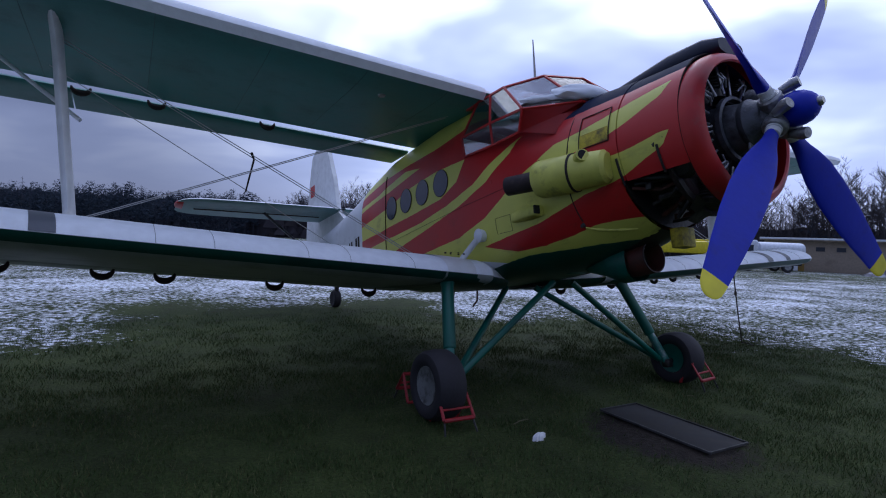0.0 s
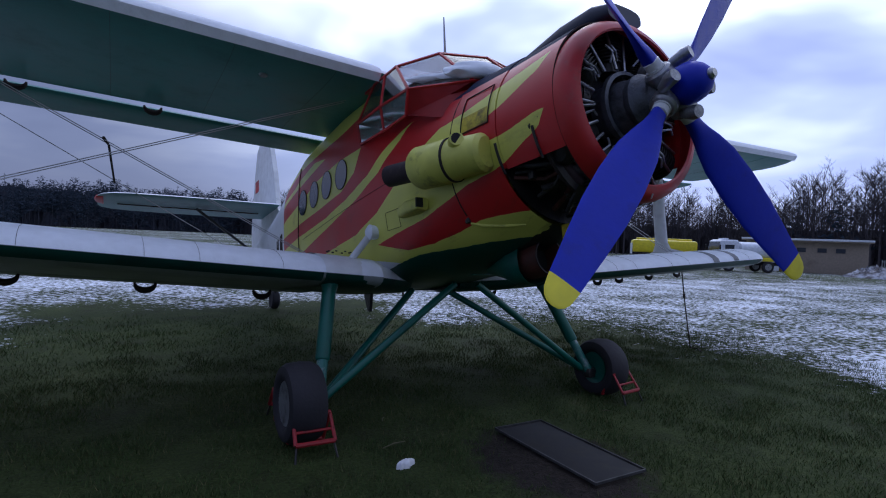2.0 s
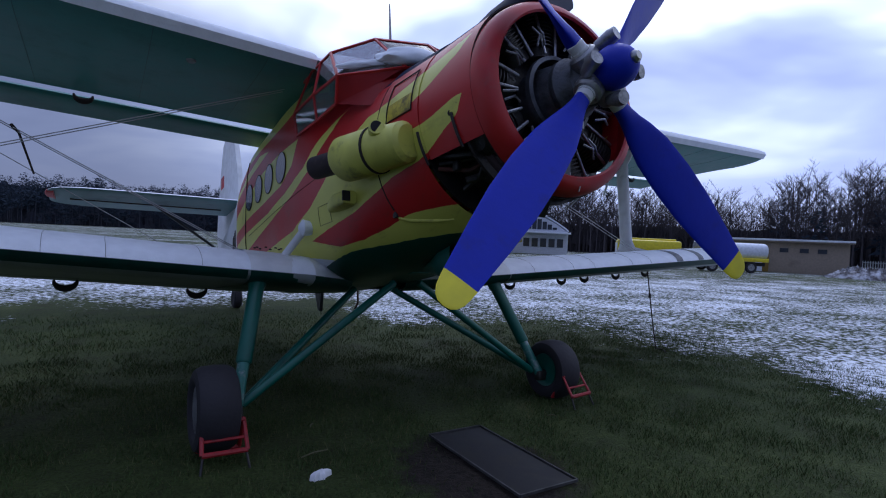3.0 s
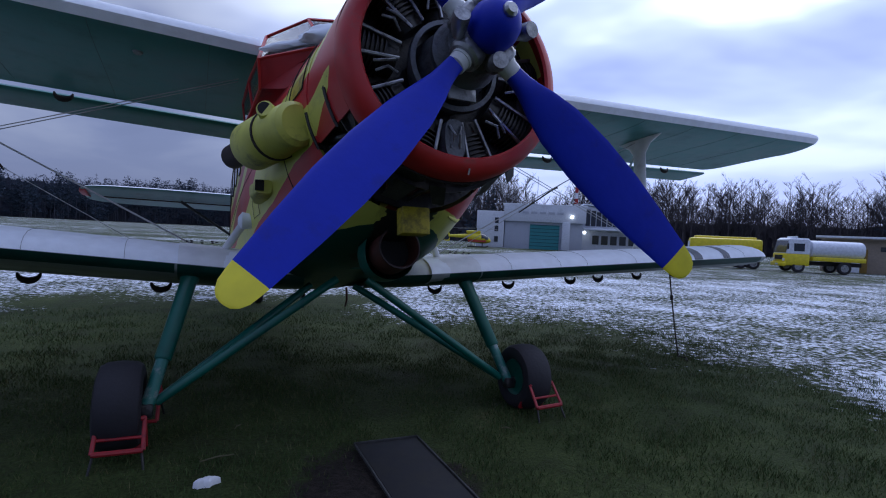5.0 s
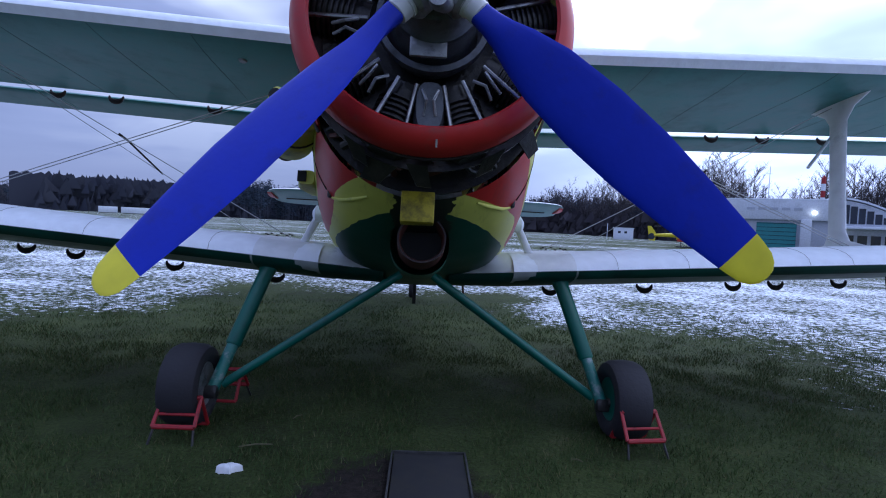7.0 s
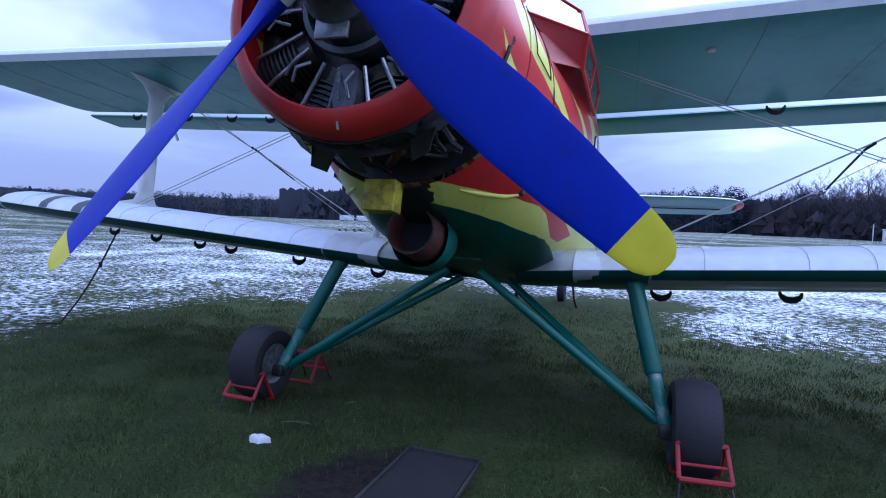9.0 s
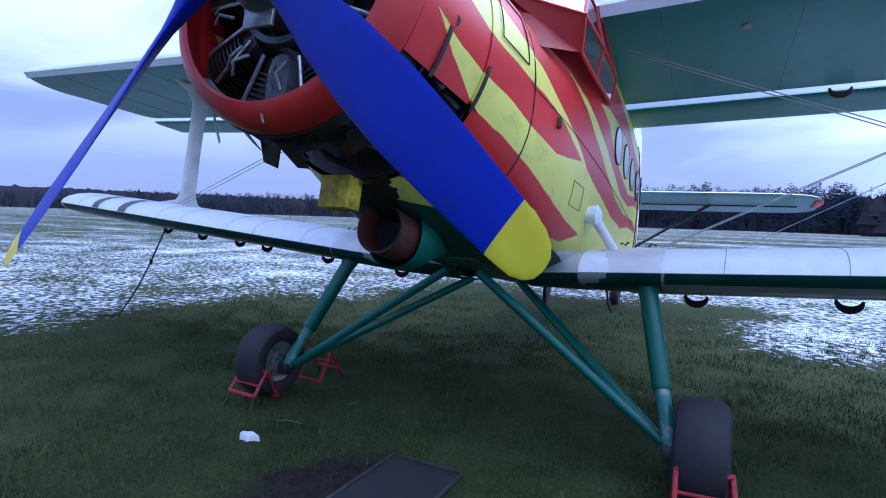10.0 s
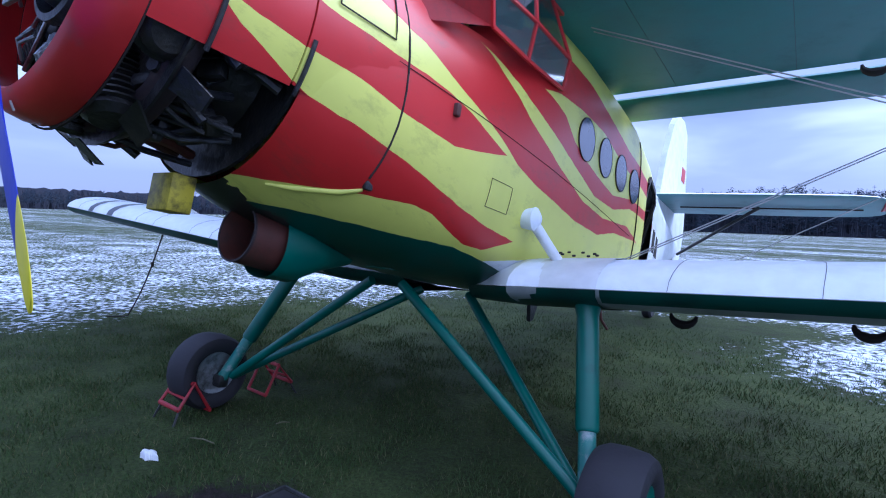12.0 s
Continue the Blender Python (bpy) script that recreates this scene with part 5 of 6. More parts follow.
def build_grass():
    rng = np.random.default_rng(5)

    def batch(n, x0, x1, y0, y1, h0, h1, wd):
        p = np.stack([rng.uniform(x0, x1, n), rng.uniform(y0, y1, n)], 1)
        keep = ~((np.abs(p[:, 0] - 0.09) < 0.27) & (np.abs(p[:, 1] + 1.10) < 0.58))
        rad = ((p[:, 0] + 0.10) / 0.62) ** 2 + ((p[:, 1] + 1.22) / 0.78) ** 2
        keep &= rng.random(n) > np.clip(1.35 - rad, 0, 0.90)
        edge = np.minimum(np.minimum(p[:, 0] - x0, x1 - p[:, 0]), np.minimum(p[:, 1] - y0 + 1, y1 - p[:, 1])) / 2.2
        keep &= rng.random(n) < np.clip(edge, 0, 1)
        clump = np.array([noise.noise((x * 2.2, y * 2.2, 9.0)) for x, y in p])
        keep &= clump > rng.uniform(-0.6, 0.35, n)
        p, clump = p[keep], clump[keep]
        n = len(p)
        a = rng.uniform(0, 2 * math.pi, n)
        h = rng.uniform(h0, h1, n) * (1 + 0.8 * np.clip(clump, 0, 1))
        lean = rng.uniform(0.3, 1.3, n) * h
        b = rng.uniform(0, 2 * math.pi, n)
        dx, dy = np.cos(a) * wd, np.sin(a) * wd
        z0 = np.full(n, -0.025)
        v = np.empty((n, 3, 3))
        v[:, 0] = np.stack([p[:, 0] - dx, p[:, 1] - dy, z0], 1)
        v[:, 1] = np.stack([p[:, 0] + dx, p[:, 1] + dy, z0], 1)
        v[:, 2] = np.stack([p[:, 0] + np.cos(b) * lean, p[:, 1] + np.sin(b) * lean, h - 0.01], 1)
        return v.reshape(-1, 3)

    verts = np.concatenate([batch(260000, -6.5, 7.5, -3.9, 3.6, 0.012, 0.034, 0.0035), batch(70000, -7, 8, 1.0, 7, 0.015, 0.04, 0.005)])
    n = len(verts) // 3
    me = bpy.data.meshes.new("grass")
    me.vertices.add(len(verts)); me.vertices.foreach_set("co", verts.ravel())
    me.loops.add(3 * n); me.loops.foreach_set("vertex_index", np.arange(3 * n, dtype=np.int32))
    me.polygons.add(n); me.polygons.foreach_set("loop_start", np.arange(0, 3 * n, 3, dtype=np.int32))
    me.update(calc_edges=True)
    m = bpy.data.materials.new("grass_blades")
    m.use_nodes = True
    nt = m.node_tree
    geo = nt.nodes.new("ShaderNodeNewGeometry")
    rp = nt.nodes.new("ShaderNodeValToRGB")
    rp.color_ramp.elements[0].color = (0.034, 0.060, 0.017, 1)
    rp.color_ramp.elements[1].color = (0.13, 0.12, 0.055, 1)
    e = rp.color_ramp.elements.new(0.7); e.color = (0.055, 0.090, 0.026, 1)
    nt.links.new(geo.outputs["Random Per Island"], rp.inputs[0])
    nt.links.new(rp.outputs[0], nt.nodes["Principled BSDF"].inputs["Base Color"])
    nt.nodes["Principled BSDF"].inputs["Roughness"].default_value = 0.8
    nt.nodes["Principled BSDF"].inputs["Specular IOR Level"].default_value = 0.2
    me.materials.append(m)
    return tagged(new("grass", me), "short matted winter grass blades", "grass", kind="stuff")


build_grass()


# ---- woods round the airfield ----
def tri_mesh(name, verts, mat, label, category):
    verts = np.asarray(verts, dtype=np.float32).reshape(-1, 3)
    n = len(verts) // 3
    me = bpy.data.meshes.new(name)
    me.vertices.add(len(verts)); me.vertices.foreach_set("co", verts.ravel())
    me.loops.add(3 * n); me.loops.foreach_set("vertex_index", np.arange(3 * n, dtype=np.int32))
    me.polygons.add(n); me.polygons.foreach_set("loop_start", np.arange(0, 3 * n, 3, dtype=np.int32))
    me.update(calc_edges=True)
    me.materials.append(mat)
    return tagged(new(name, me), label, category, kind="stuff")


def stick(out, a, b, r0, r1):
    """A three-sided tapered stick as six triangles."""
    a, b = np.array(a, float), np.array(b, float)
    d = b - a
    x = np.cross(d, (0.3, 0.8, 0.2)); x /= np.linalg.norm(x) + 1e-9
    y = np.cross(d, x); y /= np.linalg.norm(y) + 1e-9
    ring0 = [a + r0 * (math.cos(t) * x + math.sin(t) * y) for t in (0, 2.09, 4.19)]
    ring1 = [b + r1 * (math.cos(t) * x + math.sin(t) * y) for t in (0, 2.09, 4.19)]
    for i in range(3):
        j = (i + 1) % 3
        out += [ring0[i], ring0[j], ring1[j], ring0[i], ring1[j], ring1[i]]


def woods_material(name, c0, c1):
    m = bpy.data.materials.new(name)
    m.use_nodes = True
    nt = m.node_tree
    geo = nt.nodes.new("ShaderNodeNewGeometry")
    rp = nt.nodes.new("ShaderNodeValToRGB")
    rp.color_ramp.elements[0].color, rp.color_ramp.elements[1].color = (*c0, 1), (*c1, 1)
    nt.links.new(geo.outputs["Random Per Island"], rp.inputs[0])
    nt.links.new(rp.outputs[0], nt.nodes["Principled BSDF"].inputs["Base Color"])
    nt.nodes["Principled BSDF"].inputs["Roughness"].default_value = 0.95
    nt.nodes["Principled BSDF"].inputs["Specular IOR Level"].default_value = 0.05
    return m


# distance haze is mixed into the blue-grey needle, trunk and brush colours
m_hazy_needles = woods_material("hazed_needles", (0.028, 0.040, 0.058), (0.052, 0.068, 0.092))
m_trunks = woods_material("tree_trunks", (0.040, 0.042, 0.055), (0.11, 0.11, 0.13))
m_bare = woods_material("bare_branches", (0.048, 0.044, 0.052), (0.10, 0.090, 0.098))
m_hazy_brush = woods_material("hazed_understorey", (0.042, 0.046, 0.064), (0.075, 0.078, 0.098))


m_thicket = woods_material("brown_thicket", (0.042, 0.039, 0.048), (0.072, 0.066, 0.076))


def place_at(bearing, dist):
    return math.sin(radians(bearing)) * dist, math.cos(radians(bearing)) * dist - 4


def build_woods():
    rng = random.Random(11)
    needles, trunks, bare, brush, thicket = [], [], [], [], []

    def clump(out, c, r, n):
        for _ in range(n):
            p = np.array(c) + np.array([rng.gauss(0, r), rng.gauss(0, r), rng.gauss(0, r * 0.6)])
            s = r * rng.uniform(0.35, 0.8)
            a, e = rng.uniform(0, 6.28), rng.uniform(-0.6, 0.6)
            u = np.array([math.cos(a), math.sin(a), e]) * s
            v = np.array([-math.sin(a) * 0.3, math.cos(a) * 0.3, 0.8]) * s * rng.uniform(0.4, 0.9)
            out.extend([p - u, p + u * 0.7, p + v])

    def pine(x, y, h):
        stick(brush, (x, y, -1), (x + rng.uniform(-0.4, 0.4), y, h * 0.95), 0.20, 0.06)
        lo = rng.uniform(0.35, 0.5)
        for k in range(11):
            z = h * (lo + (1 - lo) * k / 10.5)
            r = math.sqrt(1 - k / 11.5) * h * 0.062 + 0.35
            clump(needles, (x + rng.uniform(-0.8, 0.8), y + rng.uniform(-0.8, 0.8), z), r, 22)

    def spruce(x, y, h):
        stick(brush, (x, y, -1), (x, y, h), 0.2, 0.04)
        for k in range(12):
            z = h * (0.12 + 0.88 * k / 11.5)
            clump(needles, (x, y, z), (1 - k / 12.5) * h * 0.085 + 0.12, 20)

    def bare_tree(x, y, h, birch=False):
        tp = (x + rng.uniform(-0.5, 0.5), y, h * 0.9)
        stick(trunks if birch else bare, (x, y, -1), tp, h * 0.010, h * 0.002)
        for k in range(15):
            t = rng.uniform(0.28, 0.98)
            p = np.array([x + (tp[0] - x) * t, y, h * 0.9 * t])
            a = rng.uniform(0, 6.28)
            L0 = h * rng.uniform(0.15, 0.34) * (1.15 - 0.6 * t)
            q = p + np.array([math.cos(a) * 0.6, math.sin(a) * 0.6, rng.uniform(0.6, 1.0)]) * L0
            stick(bare, p, q, h * 0.0030, h * 0.0010)
            for _ in range(5):
                s = rng.uniform(0.3, 0.95)
                p2 = p + (q - p) * s
                a2 = a + rng.uniform(-1.3, 1.3)
                q2 = p2 + np.array([math.cos(a2) * 0.6, math.sin(a2) * 0.6, rng.uniform(0.3, 1.0)]) * L0 * 0.5
                stick(bare, p2, q2, h * 0.0015, h * 0.0006)
                for _ in range(3):
                    q3 = p2 + (q2 - p2) * rng.uniform(0.4, 1.0) + np.array([rng.gauss(0, 0.25), rng.gauss(0, 0.25), rng.uniform(0.1, 0.5)]) * L0 * 0.5
                    stick(bare, p2 + (q2 - p2) * 0.5, q3, h * 0.0010, h * 0.0004)

    # far wood across the field: pale trunks, flat top
    b = -82.0
    while b < -22:
        d = 430 + rng.uniform(0, 55)
        x, y = place_at(b, d)
        hh = (12 + 6 * min(1, max(0, (b + 75) / 35))) * (1 + 0.10 * noise.noise((b * 0.3, 0, 1)))
        if rng.random() < 0.6:
            bare_tree(x, y, hh * rng.uniform(0.85, 1.08), True)
        else:
            pine(x, y, hh * rng.uniform(0.8, 1.05))
        b += 0.11
    # pine wood behind the tail
    b = -34.0
    while b < 22:
        d = 290 + rng.uniform(0, 60) + max(0, -b - 18) * 9
        x, y = place_at(b, d)
        hh = 20.5 + 2.5 * noise.noise((b * 0.22, 4, 1)) + max(0.0, 14 - abs(b - 3)) * 0.15
        (pine if rng.random() < 0.75 else spruce)(x, y, hh * rng.uniform(0.78, 1.08))
        b += 0.13
    # bare wood behind the buildings
    b = 12.0
    while b < 82:
        d = 135 + rng.uniform(0, 35) + max(0, 26 - b) * 9
        x, y = place_at(b, d)
        hh = 14.0 * (1 + 0.38 * noise.noise((b * 0.19, 8, 1))) * (1.1 + max(0, 26 - b) * 0.03) * (1.18 if b > 64 else 1.0)
        if rng.random() < 0.06:
            spruce(x, y, hh * 1.05)
        else:
            bare_tree(x, y, hh * rng.uniform(0.62, 1.25))
        b += 0.10
    # dark understorey between the stems; the far stretches carry the haze tint
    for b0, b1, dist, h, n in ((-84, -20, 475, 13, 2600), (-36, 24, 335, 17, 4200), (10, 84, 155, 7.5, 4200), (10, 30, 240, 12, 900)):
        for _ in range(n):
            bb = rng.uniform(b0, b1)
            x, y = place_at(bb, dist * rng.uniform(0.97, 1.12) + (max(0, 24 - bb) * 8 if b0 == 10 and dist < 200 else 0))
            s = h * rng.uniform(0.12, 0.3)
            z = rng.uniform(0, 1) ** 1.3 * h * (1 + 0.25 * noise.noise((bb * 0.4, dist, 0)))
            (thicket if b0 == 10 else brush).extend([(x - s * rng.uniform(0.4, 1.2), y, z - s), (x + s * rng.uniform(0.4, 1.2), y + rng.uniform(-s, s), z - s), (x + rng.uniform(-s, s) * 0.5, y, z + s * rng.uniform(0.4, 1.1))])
    tri_mesh("pine_wood", needles, m_hazy_needles, "dark pine wood across the airfield, distance haze in its blue-grey colour", "wood")
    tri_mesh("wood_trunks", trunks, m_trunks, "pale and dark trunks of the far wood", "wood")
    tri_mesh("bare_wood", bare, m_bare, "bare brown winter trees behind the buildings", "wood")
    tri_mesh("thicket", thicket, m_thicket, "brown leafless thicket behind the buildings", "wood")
    tri_mesh("hazed_understorey", brush, m_hazy_brush, "dark brush between the trees, tinted with distance haze", "wood")
    # solid dark ribbon added as depth of the wood, haze-tinted where far
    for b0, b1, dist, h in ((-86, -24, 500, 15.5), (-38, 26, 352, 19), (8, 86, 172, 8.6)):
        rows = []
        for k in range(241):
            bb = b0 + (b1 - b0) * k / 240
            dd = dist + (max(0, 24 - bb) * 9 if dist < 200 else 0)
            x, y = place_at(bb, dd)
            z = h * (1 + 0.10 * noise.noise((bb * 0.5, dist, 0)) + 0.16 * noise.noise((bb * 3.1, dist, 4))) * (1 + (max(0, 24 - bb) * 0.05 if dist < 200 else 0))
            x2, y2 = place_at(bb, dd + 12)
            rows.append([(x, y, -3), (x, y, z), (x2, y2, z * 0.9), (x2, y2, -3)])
        w = part("wood_depth", loft(rows, (False, False), False), m_thicket if dist < 200 else m_hazy_brush, None, "", False)
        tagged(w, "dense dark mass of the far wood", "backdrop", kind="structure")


build_woods()

# ---- buildings ----
m_wall = material("pale_grey_render", (0.44, 0.47, 0.55), 0.85, dirt=(0.28, 0.30, 0.34), dirt_amount=0.25, dirt_scale=0.35)
m_wall2 = material("light_white_render", (0.62, 0.65, 0.72), 0.85, dirt=(0.42, 0.45, 0.5), dirt_amount=0.2, dirt_scale=0.4)
m_teal_door = material("teal_roller_door", (0.04, 0.24, 0.26), 0.6, var=0.1)
m_window = material("dark_window_glass", (0.02, 0.028, 0.045), 0.15)
m_roof = material("snowy_roof", (0.66, 0.70, 0.78), 0.85, var=0.08)
m_beige = material("beige_render", (0.30, 0.25, 0.20), 0.9, dirt=(0.20, 0.165, 0.13), dirt_amount=0.3, dirt_scale=0.6)
m_wood_door = material("ochre_wooden_door", (0.24, 0.15, 0.03), 0.7)
m_vyellow = material("vehicle_yellow", (0.72, 0.60, 0.02), 0.4)
m_vwhite = material("vehicle_white", (0.66, 0.70, 0.78), 0.4)
m_heli_red = material("vehicle_red", (0.45, 0.05, 0.03), 0.4)
m_lamp = bpy.data.materials.new("lit_lamp")
m_lamp.use_nodes = True
m_lamp.node_tree.nodes["Principled BSDF"].inputs["Emission Color"].default_value = (0.95, 0.97, 1.0, 1)
m_lamp.node_tree.nodes["Principled BSDF"].inputs["Emission Strength"].default_value = 6.0


def facing(a, b):
    """A pose whose x runs from a to b along the ground, y away behind, at a."""
    d = Vector((b[0] - a[0], b[1] - a[1]))
    return Matrix.Translation((a[0], a[1], 0)) @ Matrix.Rotation(math.atan2(d.y, d.x), 4, "Z"), d.length


def build_hangar():
    m, w = facing((41.6, 69.4), (51.9, 62.9))
    h = top("hangar", m, "pale hangar with teal roller door and arched glazed side", "hangar")
    part("wall", box((w / 2, 6, 3.1), (w, 12, 6.4), bevel=0.05), m_wall, h)
    part("fascia", box((w / 2 + 0.1, -0.15, 5.6), (w + 0.6, 0.7, 2.6), bevel=0.05), m_wall2, h, "white fascia band")
    part("roof", box((w / 2 + 0.1, 6, 7.0), (w + 1.0, 13, 0.25), bevel=0.05), m_roof, h, "snow-covered flat roof")
    for i in range(5):
        part("sign_bar", box((3.2 + 1.35 * i, -0.53, 5.75), (0.95, 0.05, 0.34)), m_wall, h, "grey unreadable sign bar", False)
    d = part("roller_door", box((6.3, -0.05, 1.95), (4.6, 0.12, 3.9)), m_teal_door, h, "teal roller door")
    for k in range(7):
        part("door_rib", box((6.3, -0.13, 0.5 + 0.55 * k), (4.6, 0.05, 0.06)), m_window, d, "", False)
    part("pier", box((9.6, -0.3, 2.2), (1.2, 0.7, 4.4), bevel=0.05), m_wall2, h, "pale pier beside the door")
    part("office", box((-2.3, 1.2, 2.9), (4.4, 3.0, 5.8), bevel=0.05), m_wall2, h, "white stair block")
    for z in (1.3, 3.0, 4.3):
        part("office_window", box((-1.3, -0.33, z), (0.6, 0.08, 0.9)), m_window, h)
    for p in ((10.4, -0.75, 5.3), (12.6, 1.2, 3.0)):
        lp = part("floodlight", revolve([(0, 0.22), (0.12, 0.26), (0.16, 0.2)], p, (0, -1, 0), 14), m_lamp, h, "lit floodlight")
    # arched hall
    n = 24
    x0, x1 = w + 0.1, w + 9.2
    arch = [(x0 + (x1 - x0) * k / n, 2.2, 3.7 + 3.6 * math.cos(math.pi / 2 * k / n) ** 0.9) for k in range(n + 1)]
    rows = []
    for y in (2.2, 16):
        rows.append([(x, y, z) for x, _, z in arch] + [(x1, y, 0), (x0, y, 0)])
    part("arched_hall", loft(rows), m_wall2, h, "white arched hall")
    part("arch_roof", loft([[(x, y, z + dz) for x, _, z in arch for dz in (0.12,)] + [(x, y, z + 0.35) for x, _, z in arch[::-1]] for y in (1.8, 16.2)]), m_roof, h, "snowy arched roof")
    for k in range(8):
        xa = x0 + 0.5 + 0.85 * k
        zt = 3.7 + 3.6 * math.cos(math.pi / 2 * min(1, (xa + 0.8 - x0) / (x1 - x0))) ** 0.9 - 0.5
        if zt > 4.4:
            part("arch_window", box((xa + 0.37, 2.14, (4.1 + zt) / 2), (0.70, 0.1, zt - 4.1)), m_window, h, "dark arched glazing", False)
    part("side_canopy", box(((x0 + x1) / 2, 1.2, 3.55), (x1 - x0, 2.2, 0.3), bevel=0.05), m_roof, h, "snowy side roof")
    for k in range(5):
        part("side_window", box((x0 + 2.2 + 1.4 * k, 2.14, 1.9), (1.0, 0.1, 1.4)), m_window, h, "", False)


build_hangar()

# striped chimney and thin mast behind the hangar
ch = top("striped_chimney", pose(66.2, 83.5, 0), "red and white banded chimney behind the hangar", "chimney")
for k in range(6):
    part("band", revolve([(0, 0.34), (1.15, 0.34)], (0, 0, 5.6 + 1.15 * k), (0, 0, 1), 16), m_chock if k % 2 else m_vwhite, ch)
part("shaft", revolve([(0, 0.38), (5.6, 0.35)], (0, 0, 0), (0, 0, 1), 16), m_wall, ch)
part("warning_lamp", revolve([(0, 0.15), (0.3, 0.12)], (0, 0, 12.5), (0, 0, 1), 10), m_chock, ch)
ms = top("lattice_mast", pose(59.8, 88, 0), "thin pale mast behind the hangar", "mast")
part("pole", tube([(0, 0, 0), (0, 0, 14.5)], [0.10, 0.05], 8), m_vwhite, ms)
part("cross_arm", tube([(-0.5, 0, 13.2), (0.5, 0, 13.2)], 0.04, 6), m_vwhite, ms)


def build_shed():
    m, w = facing((50.0, 26.2), (53.9, 17.4))
    h = top("shed", m, "low beige shed with small windows and snowy flat roof", "shed")
    part("wall", box((w / 2, 3, 1.4), (w, 6, 3.2), bevel=0.03), m_beige, h)
    part("roof", box((w / 2, 2.8, 3.1), (w + 0.7, 7, 0.18), bevel=0.03), m_roof, h, "thin snow-covered roof")
    part("eaves", box((w / 2, -0.45, 2.97), (w + 0.7, 0.3, 0.12)), m_beige, h)
    for x in (0.5, 1.5):
        part("window", box((x, -0.02, 1.9), (0.75, 0.08, 0.95)), m_window, h)
    part("door", box((3.0, -0.02, 1.05), (0.8, 0.08, 2.1)), m_wood_door, h, "ochre wooden door")
    for x in (4.6, 6.2, 7.6):
        part("window", box((x, -0.02, 2.15), (0.7, 0.08, 0.4)), m_window, h)
    part("notice_board", box((2.6, -0.4, 0.5), (0.6, 0.06, 0.95)), m_vwhite, h, "white board before the wall")


build_shed()
fm, fw = facing((53.9, 16.4), (55.5, 6.0))
fence = top("railing_fence", fm, "grey metal railing fence beside the shed", "fence")
for k in range(60):
    part("post", bar((k * 0.18, 0, 0), (k * 0.18, 0, 1.5), 0.05, 0.05, up=(0, 1, 0)), m_grey_fabric, fence, "", False)
for z in (0.25, 1.35):
    part("rail", bar((0, 0, z), (10.6, 0, z), 0.05, 0.06), m_grey_fabric, fence, "", False)
rub = part("rubble_heap", blob_sheet(0, 0, 1.4, 3.2, 2.0, 0.0, 1.0), material("snowy_rubble", (0.10, 0.09, 0.09), 0.95, dirt=(0.6, 0.63, 0.7), dirt_amount=0.6, dirt_scale=1.5), None)
rub.matrix_basis = pose(49.5, 14.5, 0)
tagged(rub, "heap of rubble dusted with snow", "rubble")
hut = top("hut", pose(45.6, 118.5, 0, 0, 0, -15), "small white hut at the field's edge", "hut")
part("wall", box((0, 0, 1.3), (4.2, 3, 2.6), bevel=0.04), m_vwhite, hut)
part("roof", box((0, 0, 2.68), (4.5, 3.3, 0.16), bevel=0.03), m_roof, hut)
for x in (-1.0, 0.4):
    part("window", box((x, -1.52, 1.7), (0.6, 0.06, 0.5)), m_window, hut)
part("pole", tube([(-3.6, 0, 0), (-3.6, 0, 3.6)], 0.08, 6), m_vwhite, hut)
for x, y, L0 in ((-128.5, 210.2, 6.5), (-118.9, 215.5, 13), (-103, 223, 17)):
    c = top("white_trailer", pose(x, y, 0, 0, 0, 29), "long white trailer at the far field edge", "trailer", "white trailers")
    part("body", box((0, 0, 1.5), (L0, 2.5, 2.4), bevel=0.1), m_vwhite, c)
    part("chassis", box((0, 0, 0.25), (L0 * 0.9, 2.0, 0.3)), m_rubber, c)


# ---- vehicles ----
def wheel_at(parent, x, y, r, w=0.28):
    t = part("wheel", revolve([(-w / 2, r * 0.6), (-w / 2, r * 0.9), (-w / 2 + 0.05, r), (w / 2 - 0.05, r), (w / 2, r * 0.9), (w / 2, r * 0.6)], (x, y, r), (0, 1, 0), 20, closed_profile=True), m_rubber, parent)
    part("rim", revolve([(-w / 2 + 0.02, 0.001), (-w / 2 + 0.02, r * 0.6), (w / 2 - 0.02, r * 0.6), (w / 2 - 0.02, 0.001)], (x, y, r), (0, 1, 0), 14), m_alu, t)


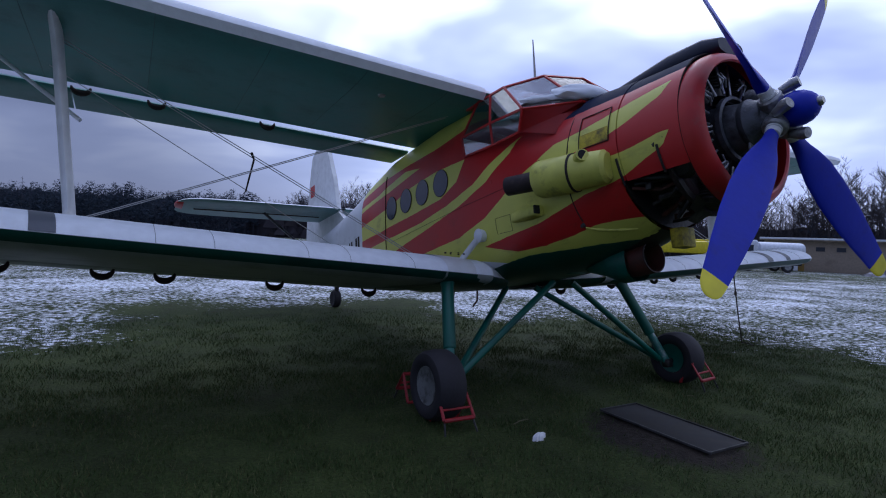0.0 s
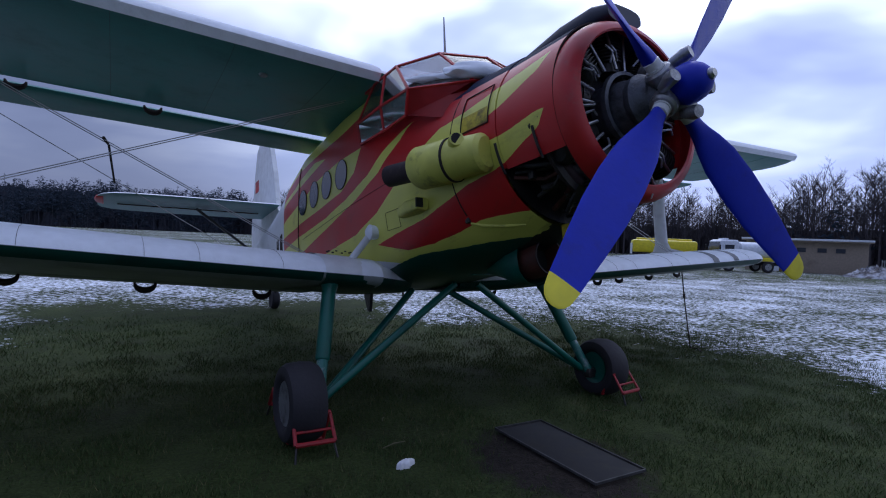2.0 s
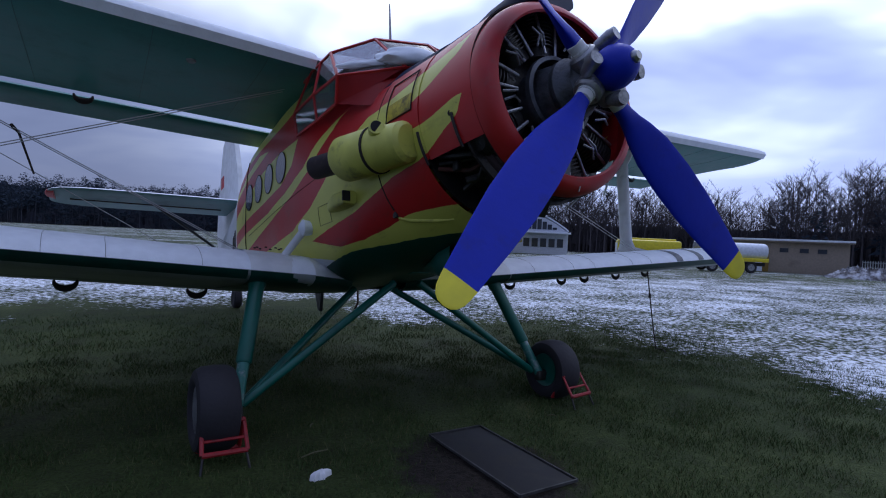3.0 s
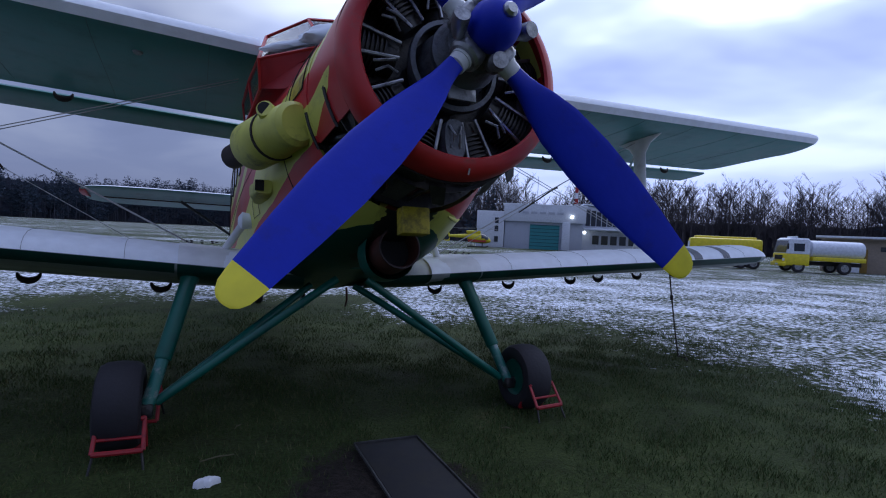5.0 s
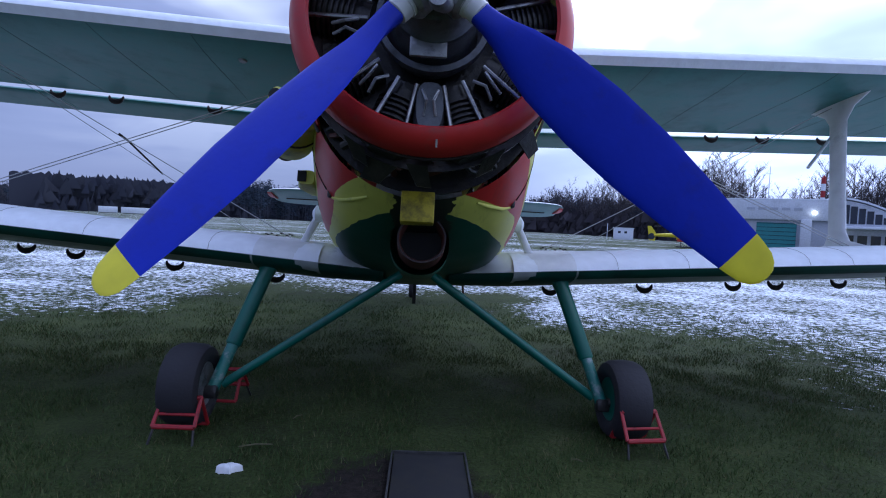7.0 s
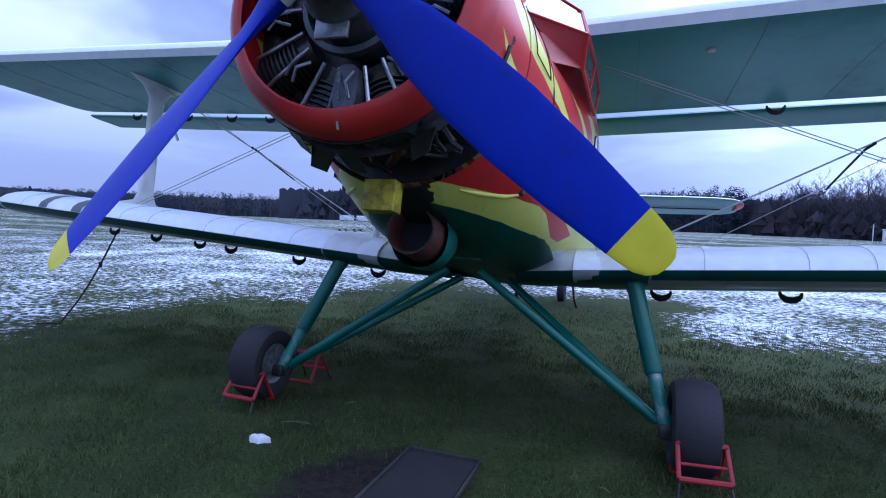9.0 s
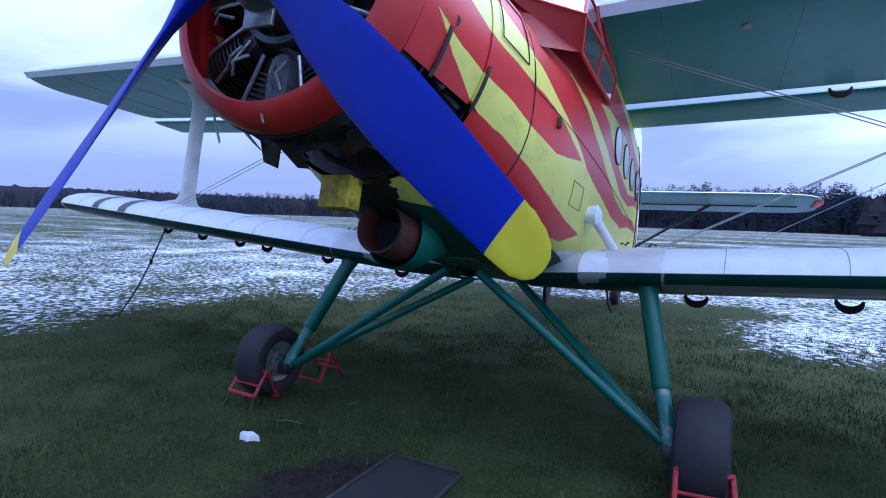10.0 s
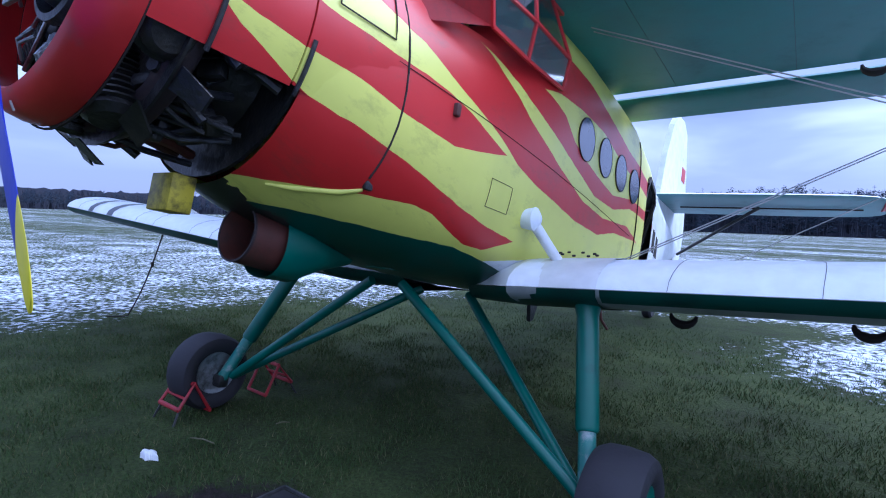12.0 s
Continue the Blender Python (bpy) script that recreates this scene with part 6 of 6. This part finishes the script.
def build_truck():
    # x aft along the truck, y across
    t = top("fuel_truck", pose(40.4, 23.6, 0, 0, 0, -33), "yellow and white tanker truck parked on snow", "truck")
    part("lower_cab", box((0.85, 0, 0.98), (1.75, 2.3, 0.95), bevel=0.12), m_vyellow, t, "yellow lower cab")
    part("upper_cab", loft([[(0.05, -1.1, 1.45), (1.72, -1.1, 1.45), (1.72, 1.1, 1.45), (0.05, 1.1, 1.45)], [(0.22, -1.02, 2.55), (1.70, -1.02, 2.55), (1.70, 1.02, 2.55), (0.22, 1.02, 2.55)], [(0.4, -0.9, 2.68), (1.65, -0.9, 2.68), (1.65, 0.9, 2.68), (0.4, 0.9, 2.68)]]), m_vwhite, t, "white upper cab")
    part("windscreen", loft([[(0.03, -1.04, 1.50), (0.02, 1.04, 1.50)], [(0.185, -0.97, 2.46), (0.175, 0.97, 2.46)]], (False, False), False), m_window, t)
    for sg in (-1, 1):
        part("door_window", box((0.95, sg * 1.075, 1.95), (0.75, 0.05, 0.6)), m_window, t)
        part("headlight", box((-0.03, sg * 0.82, 0.95), (0.05, 0.36, 0.22), bevel=0.02), m_vwhite, t)
        part("mirror", box((0.05, sg * 1.3, 2.0), (0.1, 0.14, 0.45), bevel=0.02), m_rubber, t)
        for x in (0.95, 4.2):
            wheel_at(t, x, sg * 1.0, 0.48)
    part("grille", box((-0.03, 0, 1.12), (0.05, 1.3, 0.35)), m_rubber, t)
    part("bumper", box((-0.06, 0, 0.58), (0.18, 2.3, 0.30), bevel=0.05), m_vyellow, t)
    part("number_bar", box((-0.16, 0, 0.58), (0.02, 0.5, 0.12)), m_vwhite, t)
    part("tank", loft([ring(1.95, 1.08, 2.55, 1.15, 2.6, 28), ring(5.6, 1.08, 2.55, 1.15, 2.6, 28)]), m_vwhite, t, "white oval tank").matrix_basis = Matrix.Rotation(radians(-90), 4, "Z")
    part("tank_skirt", box((3.8, 0, 1.12), (3.7, 2.25, 0.32), bevel=0.04), m_vyellow, t, "yellow skirt")
    part("chassis", box((3.0, 0, 0.75), (5.4, 0.9, 0.3)), m_rubber, t)
    part("beacon", box((0.9, 0, 2.75), (0.25, 1.3, 0.12), bevel=0.03), m_vwhite, t)


build_truck()
tr = top("tank_trailer", pose(38.6, 27.2, 0, 0, 0, -45), "yellow tank trailer parked on snow", "trailer")
part("tank", box((0, 0, 1.85), (5.4, 2.2, 1.15), bevel=0.2), m_vyellow, tr, "yellow tank")
part("end_panel", box((-2.72, 0, 1.6), (0.05, 1.8, 1.0)), m_vwhite, tr, "white end panel")
part("rack", box((0, 0, 2.5), (4.6, 1.2, 0.2), bevel=0.05), m_vyellow, tr)
part("chassis", box((0, 0, 0.95), (5.0, 1.0, 0.3)), m_rubber, tr)
for x in (-1.9, 1.2, 2.1):
    for sg in (-1, 1):
        wheel_at(tr, x, sg * 0.95, 0.45)


def build_helicopter():
    # x forward along the fuselage
    h = top("rescue_helicopter", pose(33.6, 63.9, 0, 0, 0, -26) @ Matrix.Scale(0.95, 4), "yellow and red rescue helicopter on the apron", "helicopter")
    body = []
    for x, w, zt, zb in ((-1.2, 0.45, 2.0, 1.1), (-0.6, 0.7, 2.2, 0.75), (0.4, 0.8, 2.2, 0.6), (1.4, 0.75, 1.95, 0.6), (2.0, 0.5, 1.55, 0.7), (2.35, 0.15, 1.2, 0.85)):
        body.append([(x, w * math.cos(a), (zt + zb) / 2 + (zt - zb) / 2 * math.sin(a)) for a in np.linspace(0, 2 * math.pi, 21)[:-1]])
    part("cabin", loft(body), m_vyellow, h, "yellow cabin")
    part("canopy", loft([[(x, w * math.cos(a), z0 + r * math.sin(a)) for a in np.linspace(-0.2, math.pi + 0.2, 15)] for x, w, z0, r in ((0.9, 0.79, 1.45, 0.66), (1.5, 0.73, 1.35, 0.58), (2.02, 0.48, 1.15, 0.38))]), m_window, h, "dark canopy glazing")
    part("stripe", loft([[(x, sg2 * w, z) for z in (0.8, 1.15) for sg2 in (1,)] + [(x, -w, 1.15), (x, -w, 0.8)] for x, w in ((-1.1, 0.5), (-0.4, 0.76), (1.6, 0.72))]), m_heli_red, h, "red side stripe")
    part("tail_boom", tube([(-1.0, 0, 1.65), (-4.1, 0, 1.55)], [0.36, 0.17], 14), m_vyellow, h, "yellow tail boom")
    part("tail_fin", loft([[(x, y, z) for x, z in ((-3.9, 0.75), (-4.7, 0.8), (-5.0, 2.8), (-4.5, 2.8), (-3.9, 1.9))] for y in (-0.1, 0.1)]), m_vyellow, h, "yellow ducted tail fin")
    part("tail_duct", revolve([(-0.12, 0.45), (0.12, 0.45)], (-4.4, 0, 1.35), (0, 1, 0), 20), m_window, h)
    part("engine_cowl", box((-0.3, 0, 2.3), (2.2, 0.9, 0.45), bevel=0.15), m_vyellow, h)
    part("rotor_mast", tube([(0.1, 0, 2.4), (0.1, 0, 2.95)], [0.12, 0.08], 10), m_rubber, h)
    for k in range(4):
        a = radians(35 + 90 * k)
        part("rotor_blade", bar((0.1, 0, 2.9), (0.1 + 4.9 * math.cos(a), 4.9 * math.sin(a), 2.78), 0.28, 0.03), m_cable, h, "grey rotor blade", False)
    for sg in (-1, 1):
        part("skid", tube([(-1.2, sg * 0.95, 0.08), (1.7, sg * 0.95, 0.08), (2.0, sg * 0.95, 0.25)], 0.06, 8), m_rubber, h)
        for x in (-0.6, 1.1):
            part("skid_strut", tube([(x, sg * 0.4, 0.75), (x, sg * 0.95, 0.08)], 0.05, 8), m_rubber, h)


build_helicopter()
